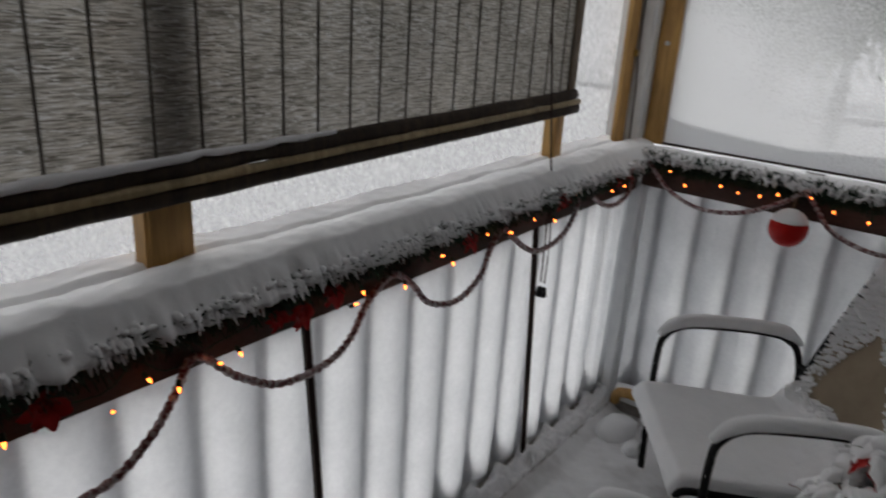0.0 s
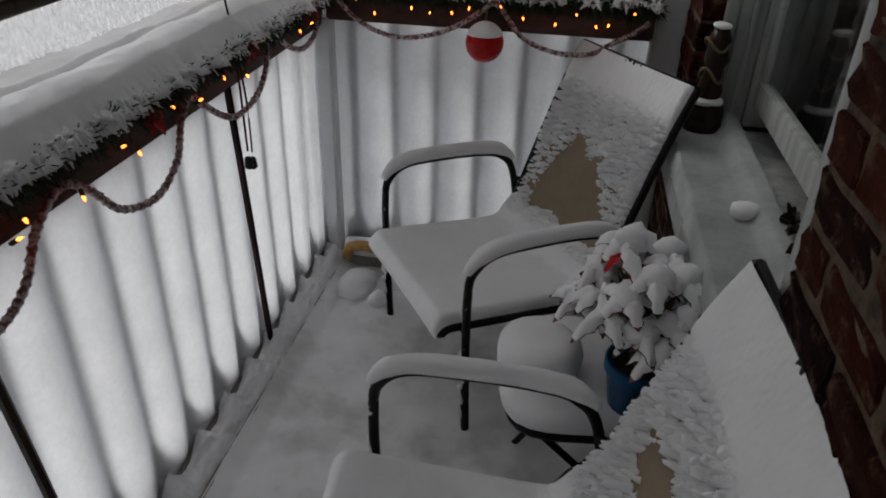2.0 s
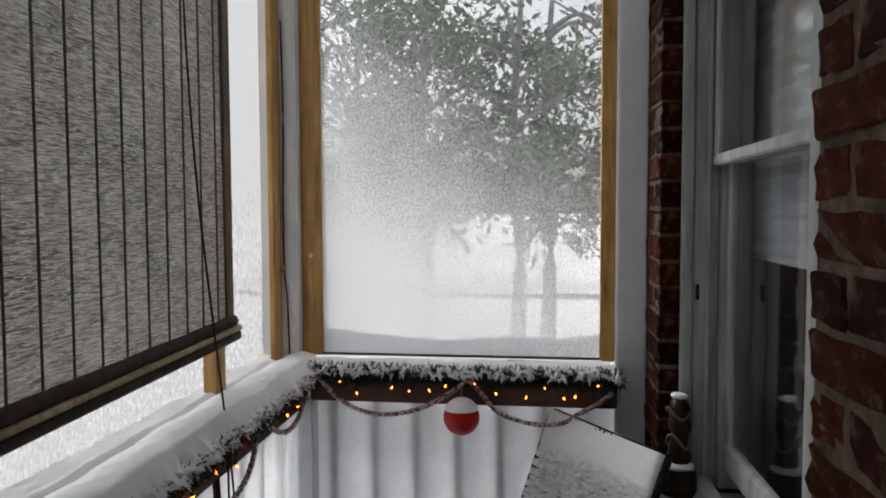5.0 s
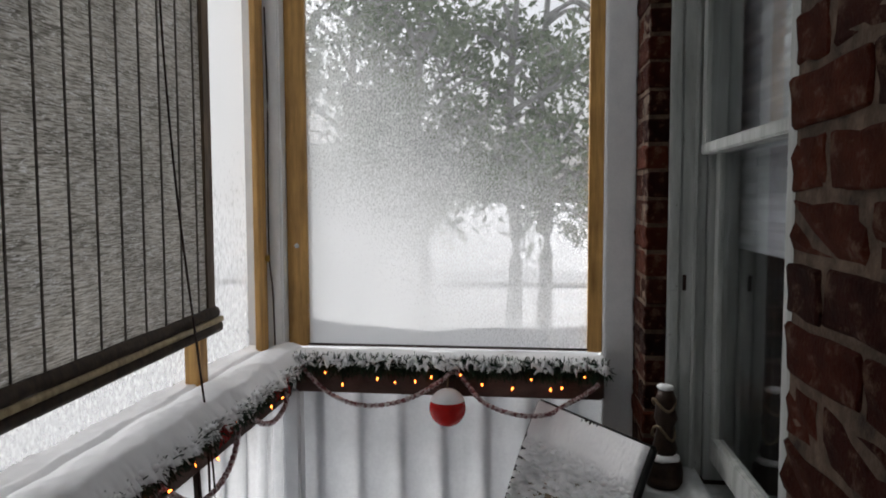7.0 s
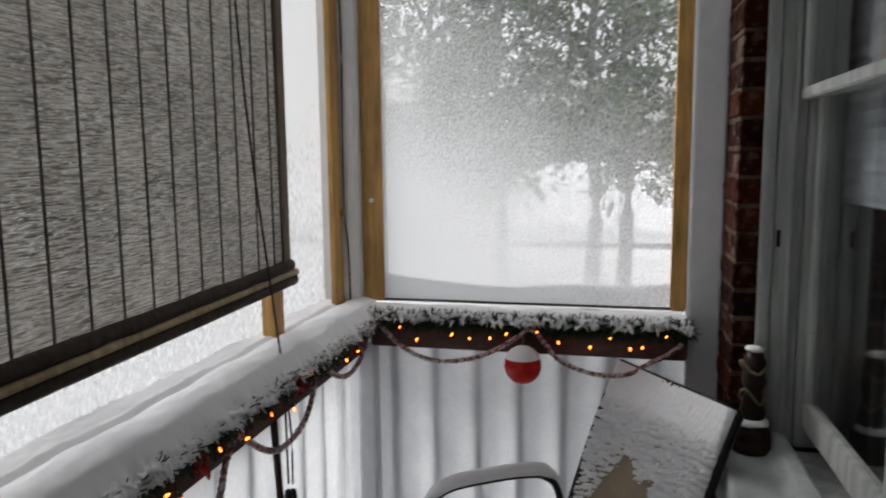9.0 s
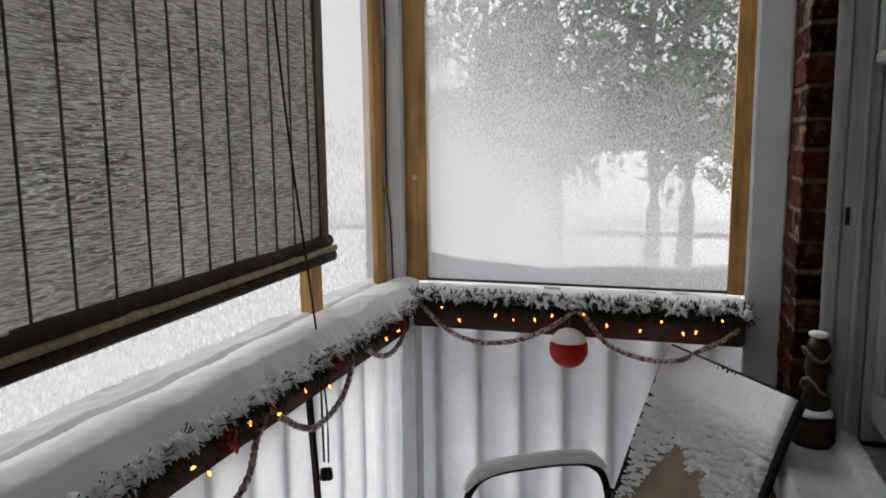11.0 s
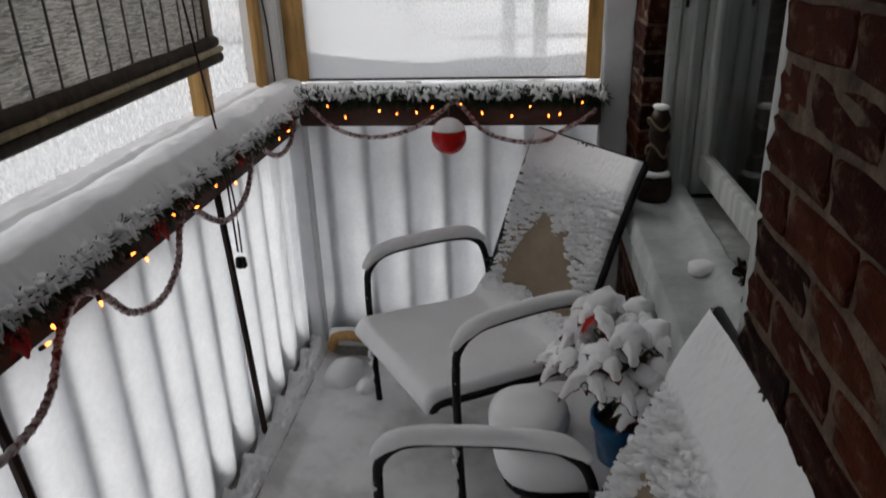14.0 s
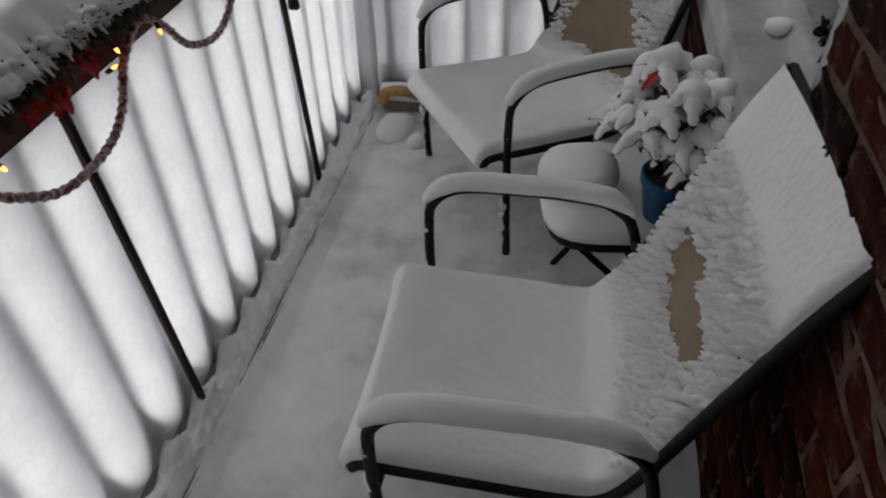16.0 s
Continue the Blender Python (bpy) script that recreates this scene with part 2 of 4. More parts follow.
def blind_build(nt, p):
    """Woven reed: fine level reeds with slubs, lodged snow and painted glints, letting some light through."""
    out = nt.nodes["Material Output"]
    reed = noise_tex(nt, coords(nt, (1, 30, 420)), 1.0, 2, 0.5)
    slub_glint = noise_tex(nt, coords(nt, (1, 55, 330)), 1.0, 3, 0.6)
    big = noise_tex(nt, coords(nt), 4, 3)
    c = ramp(nt, reed, [(0.34, (0.27, 0.254, 0.228)), (0.5, (0.54, 0.52, 0.485)), (0.64, (0.78, 0.76, 0.725))])
    c = mix_rgb(nt, c, ramp(nt, big, [(0.3, (0.75, 0.75, 0.75)), (0.7, (1, 1, 1))]), 1.0, "MULTIPLY")
    # Pale dashes also paint glints and slits of light between the reeds.
    c = mix_rgb(nt, c, (0.78, 0.79, 0.80), ramp(nt, slub_glint, [(0.55, (0, 0, 0)), (0.64, (0.95, 0.95, 0.95))]))
    nt.links.new(c, p.inputs["Base Color"])
    p.inputs["Roughness"].default_value = 0.8
    bump(nt, p, reed, 0.6, 0.003)
    tr, mx = nt.nodes.new("ShaderNodeBsdfTranslucent"), nt.nodes.new("ShaderNodeMixShader")
    nt.links.new(c, tr.inputs["Color"])
    mx.inputs["Fac"].default_value = 0.84
    nt.links.new(p.outputs[0], mx.inputs[1])
    nt.links.new(tr.outputs[0], mx.inputs[2])
    nt.links.new(mx.outputs[0], out.inputs["Surface"])


REED = mat("woven_reed", blind_build)


def glass_build(nt, p):
    p.inputs["Base Color"].default_value = (0.9, 0.93, 0.93, 1)
    p.inputs["Roughness"].default_value = 0.04
    p.inputs["Transmission Weight"].default_value = 1.0
    p.inputs["IOR"].default_value = 1.45


GLASS = mat("old_window_glass", glass_build)


def bulb_build(nt, p):
    p.inputs["Base Color"].default_value = (0.9, 0.35, 0.1, 1)
    p.inputs["Emission Color"].default_value = (1.0, 0.17, 0.025, 1)
    p.inputs["Emission Strength"].default_value = 10.0


BULB = mat("lit_amber_bulb", bulb_build)


# ---- geometry helpers ----
def link_mesh(name, bm, material, parent=None, label="", smooth=False):
    bm.normal_update()
    me = bpy.data.meshes.new(name)
    bm.to_mesh(me)
    bm.free()
    me.materials.append(material)
    if smooth:
        me.shade_smooth()
    ob = new(name, me)
    if parent is not None:
        ob.parent = parent
    if label:
        ob["label"] = label
    return ob


def part(name, bm, material, parent, label="", smooth=False):
    return link_mesh(name, bm, material, parent, label, smooth)


def thing(name, label, category, group="", m=None):
    ob = new(name)
    ob.empty_display_size = 0.05
    if m is not None:
        ob.matrix_world = m
    return tagged(ob, label, category, group)


def structure(name, label, category, bm=None, material=None, smooth=False):
    ob = new(name) if bm is None else link_mesh(name, bm, material, None, "", smooth)
    return tagged(ob, label, category, kind="structure")


def box(x0, x1, y0, y1, z0, z1, bevel=0.004, bm=None, rot=None):
    bm = bm or bmesh.new()
    size = (x1 - x0, y1 - y0, z1 - z0)
    m = Matrix.Translation(((x0 + x1) / 2, (y0 + y1) / 2, (z0 + z1) / 2)) @ (rot or Matrix()) @ Matrix.Diagonal((*size, 1))
    made = bmesh.ops.create_cube(bm, size=1, matrix=m)
    if bevel:
        edges = list({e for v in made["verts"] for e in v.link_edges})
        bmesh.ops.bevel(bm, geom=edges, offset=min(bevel, min(size) * 0.4), segments=2, affect="EDGES")
    return bm


def smooth_path(pts, n=8):
    """A rounded line through the given points."""
    pts = [Vector(p) for p in pts]
    out = []
    for i in range(len(pts) - 1):
        a, b = pts[i], pts[i + 1]
        p0, p3 = pts[max(i - 1, 0)], pts[min(i + 2, len(pts) - 1)]
        for k in range(n):
            t = k / n
            out.append(0.5 * (2 * a + (b - p0) * t + (2 * p0 - 5 * a + 4 * b - p3) * t * t + (3 * a - p0 - 3 * b + p3) * t ** 3))
    return out + [pts[-1]]


def tube(pts, radius, segs=8, bm=None, squash=1.0, lift=0.0):
    """A round bar along a line; radius may be a function of the share of the way."""
    bm = bm or bmesh.new()
    pts = [Vector(p) for p in pts]
    rings, up = [], Vector((0.0, 0.0, 1.0))
    for i, p in enumerate(pts):
        d = (pts[min(i + 1, len(pts) - 1)] - pts[max(i - 1, 0)]).normalized()
        side = d.cross(up)
        side = d.cross(Vector((1, 0, 0))) if side.length < 0.05 else side
        if rings and side.dot(last) < 0:
            side = -side
        side.normalize()
        last = side
        top = side.cross(d).normalized()
        if top.z < -0.01:
            top = -top
        r = radius(i / max(1, len(pts) - 1)) if callable(radius) else radius
        rings.append([bm.verts.new(p + side * (r * math.cos(a)) + top * (r * squash * math.sin(a) + lift)) for a in (2 * math.pi * k / segs for k in range(segs))])
    for a, b in zip(rings, rings[1:]):
        for k in range(segs):
            bm.faces.new((a[k], a[(k + 1) % segs], b[(k + 1) % segs], b[k]))
    bm.faces.new(rings[0])
    bm.faces.new(rings[-1])
    bmesh.ops.recalc_face_normals(bm, faces=bm.faces)
    return bm


def lathe(profile, segs=20, centre=(0, 0, 0), bm=None):
    bm = bm or bmesh.new()
    c = Vector(centre)
    rings = [[bm.verts.new(c + Vector((r * math.cos(2 * math.pi * k / segs), r * math.sin(2 * math.pi * k / segs), z))) for k in range(segs)] for r, z in profile]
    for a, b in zip(rings, rings[1:]):
        for k in range(segs):
            bm.faces.new((a[k], a[(k + 1) % segs], b[(k + 1) % segs], b[k]))
    bm.faces.new(rings[0])
    bm.faces.new(rings[-1])
    bmesh.ops.recalc_face_normals(bm, faces=bm.faces)
    return bm


def field(nu, nv, place, bm=None, closed=None):
    """A sheet of nu by nv cells; place(u, v) with u, v from 0 to 1. closed: place of its underside."""
    bm = bm or bmesh.new()
    def lay(f):
        return [[bm.verts.new(f(i / nu, j / nv)) for j in range(nv + 1)] for i in range(nu + 1)]
    top = lay(place)
    sheets = [top]
    if closed:
        sheets.append(lay(closed))
    for s in sheets:
        for i in range(nu):
            for j in range(nv):
                bm.faces.new((s[i][j], s[i + 1][j], s[i + 1][j + 1], s[i][j + 1]))
    if closed:
        a, b = sheets
        rim = [(i, 0) for i in range(nu)] + [(nu, j) for j in range(nv)] + [(i, nv) for i in range(nu, 0, -1)] + [(0, j) for j in range(nv, 0, -1)]
        for (i, j), (k, l) in zip(rim, rim[1:] + rim[:1]):
            bm.faces.new((a[i][j], a[k][l], b[k][l], b[i][j]))
    bmesh.ops.recalc_face_normals(bm, faces=bm.faces)
    return bm


def nz(x, y, z=0.0, s=1.0):
    return noise.noise(Vector((x * s, y * s, z * s)))


def blob(centre, radii, seed=0.0, rough=0.25, bm=None, level=2):
    """A rounded, uneven lump."""
    bm = bm or bmesh.new()
    made = bmesh.ops.create_icosphere(bm, subdivisions=level, radius=1)
    for v in made["verts"]:
        k = 1 + rough * nz(v.co.x + seed, v.co.y - seed, v.co.z + 2 * seed, 1.6)
        v.co = Vector(centre) + Vector((v.co.x * radii[0] * k, v.co.y * radii[1] * k, v.co.z * radii[2] * k))
    return bm

# ---- the setting ----
XW, SILL, TOP, BACK = 0.575, 0.75, 2.45, -1.5      # brick face, window sill, ceiling, rear wall
Y_NEAR, Y_FAR = 0.875, 2.04                        # window opening in the brick

bm = box(-0.75, 0.62, BACK, 2.42, -0.16, -0.06, 0)
structure("floor", "grey timber porch floor under snow", "floor", bm, DECK)
bm = field(100, 320, lambda u, v: (-0.53 + 1.15 * u, BACK + (2.33 - BACK) * v, 0.005 + 0.014 * nz(u * 4, v * 13) + 0.006 * nz(u * 13, v * 42) + 0.003 * nz(u * 40, v * 130) + 0.03 * max(0, u - 0.86) + 0.03 * max(0, 0.05 - u) / 0.05),
           closed=lambda u, v: (-0.53 + 1.15 * u, BACK + (2.33 - BACK) * v, -0.058))
tagged(link_mesh("snow_cover", bm, FLOORSNOW, None, "", True), "smooth undisturbed snow lying on the porch floor", "snow", kind="stuff")

# Roof out of view, made translucent to brighten seats, floor and shelf.
structure("ceiling", "unseen milky ribbed roofing added to let daylight down on the snow", "ceiling", field(90, 8, lambda u, v: (-0.80 + 1.42 * u, BACK - 0.12 + (2.57 - BACK) * v, TOP + 0.012 + 0.012 * math.sin(u * 120))), ROOF, True)
# Rear wall out of view, closed to full height to block light from behind.
structure("wall_south", "unseen dark wall added to keep light out at the rear", "wall", box(-0.75, 0.60, BACK - 0.12, BACK, -0.16, TOP, 0), BEAM)

structure("porch_base", "rendered base under the porch and house", "base", box(-0.74, 2.5, BACK - 0.12, 2.40, -1.35, -0.165, 0), DECK)

# brick wall core with the window opening through it; the bricks come last
WALL = structure("wall_east", "old dark red brick house wall with pale mortar", "wall")
for y0, y1, z0, z1 in ((BACK, Y_NEAR - 0.006, -0.16, TOP), (Y_FAR + 0.006, 2.6, -0.16, TOP), (Y_NEAR - 0.006, Y_FAR + 0.006, -0.16, SILL - 0.1), (Y_NEAR - 0.006, Y_FAR + 0.006, 2.3, TOP)):
    part("mortar_core", box(XW, XW + 0.25, y0, y1, z0, z1, 0), MORTAR, WALL)

# room behind the window; its gloom is put into near-black surfaces
ROOMBOX = structure("room_beyond", "room behind the window with its gloom painted on the walls", "room")
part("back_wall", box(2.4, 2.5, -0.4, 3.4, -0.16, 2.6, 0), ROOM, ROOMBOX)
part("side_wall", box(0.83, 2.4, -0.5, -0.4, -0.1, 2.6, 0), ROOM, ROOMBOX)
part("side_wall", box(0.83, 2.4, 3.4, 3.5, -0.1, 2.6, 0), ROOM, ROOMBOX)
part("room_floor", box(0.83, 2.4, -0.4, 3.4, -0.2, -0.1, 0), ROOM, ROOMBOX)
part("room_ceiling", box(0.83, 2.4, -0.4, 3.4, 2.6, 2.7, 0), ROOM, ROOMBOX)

# window
WIN = structure("window_1", "white peeling double-hung sash window", "window")
def frame_part(name, *a, m=GREYPAINT, label="", bevel=0.004):
    return part(name, box(*a, bevel), m, WIN, label)
for y0, y1 in ((Y_FAR - 0.03, Y_FAR), (Y_NEAR, Y_NEAR + 0.03)):
    if y0 > 1:
        frame_part("casing", 0.632, 0.662, y0, y1, SILL, 2.3)
    else:
        frame_part("casing", 0.588, 0.662, y0, y1 + 0.038, SILL, 2.3)
    frame_part("jamb", 0.664, 0.735, y0 + (0.008 if y0 > 1 else 0), y1 + (0 if y0 > 1 else -0.008), SILL, 2.3)
    frame_part("parting_bead", 0.698, 0.710, y0 - (0.010 if y0 > 1 else -0.030), y0 + (0.006 if y0 > 1 else 0.042), SILL + 0.02, 2.3)
    frame_part("jamb_lining", 0.737, 0.825, y0 - 0.006, y1 + 0.006, SILL, 2.3)
frame_part("head", 0.632, 0.825, Y_NEAR + 0.03, Y_FAR - 0.03, 2.26, 2.3)
frame_part("latch_plate", 0.672, 0.682, Y_FAR - 0.026, Y_FAR - 0.020, 1.30, 1.345, m=BATTEN, label="small dark slot plate", bevel=0.001)
frame_part("stool", 0.667, 0.825, Y_NEAR + 0.03, Y_FAR - 0.03, SILL - 0.06, SILL - 0.012)
def sash(name, x0, x1, z0, z1, rail_bottom, rail_top):
    s = part(name, box(x0, x1, Y_NEAR + 0.035, Y_FAR - 0.035, z0, z0 + rail_bottom), GREYPAINT, WIN)
    part("top_rail", box(x0 - 0.002, x1 + 0.002, Y_NEAR + 0.035, Y_FAR - 0.035, z1 - rail_top, z1), GREYPAINT, s)
    for y0 in (Y_NEAR + 0.036, Y_FAR - 0.086):
        part("stile", box(x0 + 0.002, x1 - 0.002, y0, y0 + 0.05, z0 + rail_bottom - 0.004, z1 - rail_top + 0.004), GREYPAINT, s)
    g = part("pane", box((x0 + x1) / 2 - 0.002, (x0 + x1) / 2 + 0.002, Y_NEAR + 0.086, Y_FAR - 0.086, z0 + rail_bottom, z1 - rail_top, 0), GLASS, s, "clear old glass")
    g.visible_shadow = False
    return s
sash("upper_sash", 0.712, 0.745, 1.685, 2.26, 0.030, 0.05)
sash("lower_sash", 0.752, 0.785, SILL + 0.062, 1.718, 0.076, 0.030)
bm = field(4, 60, lambda u, v: (0.84 + 0.006 * math.sin(v * 110), Y_NEAR - 0.05 + 1.3 * u, 1.42 + 0.85 * v))
frame_s = part("roller_shade", bm, CLOTH, WIN, "white pleated shade half lowered")
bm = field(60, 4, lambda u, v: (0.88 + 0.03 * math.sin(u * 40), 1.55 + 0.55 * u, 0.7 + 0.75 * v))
part("curtain", bm, ROOM, WIN, "curtain in the room's gloom black")
part("pull_cord", tube([(0.80, 1.30, 1.62), (0.80, 1.302, 1.5), (0.80, 1.30, 1.44)], 0.003, 6), STRAW, WIN, "shade pull cord with a loop")

# sill slab and its snow
SILLOB = structure("window_sill", "broad pale stone window sill", "sill", box(0.535, 0.665, Y_NEAR - 0.02, Y_FAR + 0.02, SILL - 0.14, SILL - 0.025, 0.008), GREYPAINT)
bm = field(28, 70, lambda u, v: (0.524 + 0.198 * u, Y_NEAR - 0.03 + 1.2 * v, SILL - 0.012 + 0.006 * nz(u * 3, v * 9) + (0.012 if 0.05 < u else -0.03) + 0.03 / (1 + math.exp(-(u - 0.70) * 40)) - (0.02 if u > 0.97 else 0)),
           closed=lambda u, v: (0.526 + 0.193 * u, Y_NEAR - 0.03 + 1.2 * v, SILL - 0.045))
tagged(link_mesh("sill_snow", bm, SILLSNOW, None, "", True), "thin grey snow lying along the window sill", "snow", kind="stuff")
tagged(link_mesh("snow_lump", blob((0.645, 1.42, SILL + 0.012), (0.034, 0.03, 0.022), 3.0), SNOW, None, "", True), "small snow-covered lump on the sill", "lump")

rngl = random.Random(5)
for yy, size, leaves in ((1.30, 1.0, 14), (1.36, 0.8, 10), (1.20, 1.5, 34), (1.13, 1.4, 30)):
    bm = bmesh.new()
    for k in range(leaves):
        p = Vector((0.716 + rngl.gauss(0, 0.008), yy + rngl.gauss(0, 0.016 * size), SILL + 0.022 + abs(rngl.gauss(0, 0.016 * size))))
        d = Vector([rngl.gauss(0, 1) for _ in range(3)]).normalized() * 0.02 * size
        w = d.cross(Vector([rngl.gauss(0, 1) for _ in range(3)])).normalized() * 0.010 * size
        field(3, 2, lambda u, v: p + d * (u - 0.5) * 2 + w * (v - 0.5) * 2 * math.sin(math.pi * (0.1 + 0.8 * u)) + Vector((0, 0, 0.004 * math.sin(5 * u))), bm)
    tagged(link_mesh("dead_leaf_clump", bm, DARKBROWN, None, "", True), "dark clump of dead leaves caught against the sash", "leaves", "leaf clumps")

# posts at the corners
structure("corner_post", "white painted corner post", "post", box(-0.73, -0.597, 2.247, 2.40, -0.06, TOP, 0.006), WHITE)
structure("corner_post_lower", "grey-white corner post below the rail", "post", box(-0.590, -0.540, 2.225, 2.285, -0.06, 0.92, 0.006), WHITE)
structure("wall_post", "white painted post beside the brick", "post", box(0.475, 0.573, 2.262, 2.40, -0.06, TOP, 0.006), WHITE)
structure("header_north", "white header over the end screen", "trim", box(-0.597, 0.475, 2.30, 2.39, 2.36, TOP, 0.004), WHITE)
structure("header_west", "white header over the side screens", "trim", box(-0.73, -0.63, BACK, 2.247, 2.36, TOP, 0.004), WHITE)

# pine strips
for n, a in (("strip_a", (-0.597, -0.527, 2.297, 2.335, 1.055, 2.36)), ("strip_b", (0.428, 0.475, 2.295, 2.335, 1.055, 2.36)), ("strip_c", (-0.670, -0.650, 2.175, 2.245, 1.05, 2.36))):
    s = structure("trim_" + n, "yellow pine screen batten", "trim", box(*a, 0.003), PINE)
part("screw_head", lathe([(0.0001, -0.003), (0.008, -0.003), (0.008, 0.002), (0.004, 0.004), (0.0001, 0.004)], 10), WHITE, bpy.data.objects["trim_strip_a"], "pale screw head").matrix_local = pose(-0.562, 2.294, 1.405, 90)
part("frame_line", box(-0.527, 0.428, 2.298, 2.312, 1.058, 1.064, 0.001), BATTEN, bpy.data.objects["trim_strip_b"], "thin dark lower edge")
hook = thing("wire_hook", "brass screw hook with a thin dark wire", "hook")
part("hook_head", lathe([(0.0001, -0.012), (0.007, -0.010), (0.009, 0.0), (0.007, 0.010), (0.0001, 0.012)], 12, (-0.645, 2.235, 1.365)), BRASS, hook, smooth=True)
part("wire", tube(smooth_path([(-0.640, 2.236, 2.2), (-0.636, 2.238, 1.9), (-0.641, 2.240, 1.6), (-0.640, 2.238, 1.37), (-0.632, 2.243, 1.25), (-0.628, 2.244, 1.06)], 6), 0.0025, 6), BATTEN, hook)

# side posts of yellow pine
for y, w in ((-0.95, 0.037), (0.418, 0.045), (1.745, 0.026)):
    tagged(structure("side_post", "square yellow pine post between the screens", "post", box(-0.69, -0.645, y - w, y + w, 1.02, 2.36, 0.005), PINE), group="side posts")

FIRST_W, STEP_W, FIRST_N, STEP_N = -1.408, 0.1525, -0.493, 0.146   # baluster spacing on the two rails

# railings: beam, then unseen balusters and bottom rail that shade stripes into the sheeting
def railing(name, label, beam_box, axis, span, plane, first, step, foot):
    r = structure(name, label, "railing")
    part("beam", box(*beam_box, 0.006), BEAM, r)
    k = first
    me = None
    while k < span[1]:
        a = (plane[0], plane[1], k - 0.023, k + 0.023) if axis == "y" else (k - 0.023, k + 0.023, plane[0], plane[1])
        b = part("baluster", box(*a, foot, 0.99, 0.003), WHITE, r)
        k += step
    a = (plane[0] - 0.005, plane[1] + 0.005, *span) if axis == "y" else (*span, plane[0] - 0.005, plane[1] + 0.005)
    part("bottom_rail", box(*a, foot - 0.08, foot + 0.012, 0.004), WHITE, r)
    return r
RAIL_W = railing("railing_west", "dark brown beam along the porch, with unseen balusters shading the sheeting", (-0.66, -0.567, BACK, 2.24, 0.893, 1.03), "y", (BACK, 2.24), (-0.668, -0.633), FIRST_W, STEP_W, 0.06)
RAIL_N = railing("railing_north", "brown beam at the porch end, with unseen balusters shading the sheeting", (-0.54, 0.474, 2.192, 2.285, 0.922, 1.035), "x", (-0.54, 0.474), (2.317, 2.352), FIRST_N, STEP_N, 0.10)

def sheet_w(u, v):
    y = BACK + (2.235 - BACK) * u
    z = 0.085 + 0.82 * v
    pucker = math.exp(-((y - 2.12) / 0.14) ** 2)
    return (-0.604 + 0.004 * nz(y * 2, z) + pucker * 0.018 * math.sin(y * 95 + 2 * z) * (0.4 + 0.6 * v) - 0.012 * math.cos(2 * math.pi * (y - FIRST_W) / STEP_W) * (1 - 0.3 * v), y, z)
structure("sheet_west", "translucent white sheeting behind the rail", "sheeting", field(420, 14, sheet_w), SHEET, True)
structure("sheet_north", "translucent white sheeting at the porch end", "sheeting", field(160, 14, lambda u, v: (-0.56 + 1.04 * u, 2.298 + 0.008 * math.cos(2 * math.pi * (-0.56 + 1.04 * u - FIRST_N) / STEP_N) + 0.003 * nz(u * 4, v), 0.03 + 0.9 * v)), SHEET, True)

# unseen snow bank added outside, higher at each baluster, to shade the sheeting's foot
def bank(along, base, step):
    f = ((along - base) / step) % 1.0
    return 0.14 * (abs(2 * f - 1) ** 2.4) + 0.02 * nz(along * 3, 1.0)
bm = field(300, 8, lambda u, v: (-0.622 - 0.25 * v, BACK + (2.24 - BACK) * u, 0.125 + bank(BACK + (2.24 - BACK) * u, FIRST_W, STEP_W) - 0.10 * v),
           closed=lambda u, v: (-0.615 - 0.25 * v, BACK + (2.24 - BACK) * u, -0.12))
tagged(link_mesh("snow_bank", bm, SNOW, None, "", True), "unseen snow bank added outside to shade the foot of the sheeting", "snow", kind="stuff")
bm = field(120, 8, lambda u, v: (-0.54 + 1.02 * u, 2.312 + 0.25 * v, 0.13 + bank(-0.54 + 1.02 * u, FIRST_N, STEP_N) - 0.08 * v),
           closed=lambda u, v: (-0.54 + 1.02 * u, 2.312 + 0.25 * v, -0.12))
tagged(link_mesh("snow_bank", bm, SNOW, None, "", True), "unseen snow bank added outside to shade the end sheeting", "snow", kind="stuff")

# battens that hold the sheeting
for y0, y1 in ((0.650, 0.722), (1.535, 1.622), (-0.32, -0.26)):
    tagged(structure("batten", "thin dark brown batten over the sheeting", "batten", tube([(-0.572, y0, 0.90), (-0.575, (y0 + y1) / 2, 0.5), (-0.578, y1, 0.075)], 0.010, 6), BATTEN), group="battens")

# curb along the floor with old snow on it
structure("curb_west", "weathered timber curb along the floor edge", "curb", box(-0.625, -0.520, BACK, 2.24, -0.06, 0.034, 0.006), DECK)
structure("curb_north", "weathered timber curb across the porch end", "curb", box(-0.52, 0.474, 2.20, 2.31, -0.06, 0.075, 0.006), DECK)
bm = field(14, 700, lambda u, v: (-0.598 + 0.070 * u, BACK + (2.23 - BACK) * v, 0.040 + (1 - u) ** 2 * 0.055 * (0.5 + 0.5 * math.cos(2 * math.pi * (BACK + (2.23 - BACK) * v - FIRST_W) / STEP_W)) ** 1.5 + 0.024 * math.sin(math.pi * u) * (1 + nz(u * 3, v * 40)) + 0.014 * nz(u * 8, v * 120) + 0.008 * nz(u * 12, v * 330) - (0.012 if u > 0.95 else 0)),
           closed=lambda u, v: (-0.598 + 0.070 * u, BACK + (2.23 - BACK) * v, 0.030))
tagged(link_mesh("curb_snow", bm, SNOW, None, "", True), "crusted snow on the timber curb", "snow", kind="stuff")
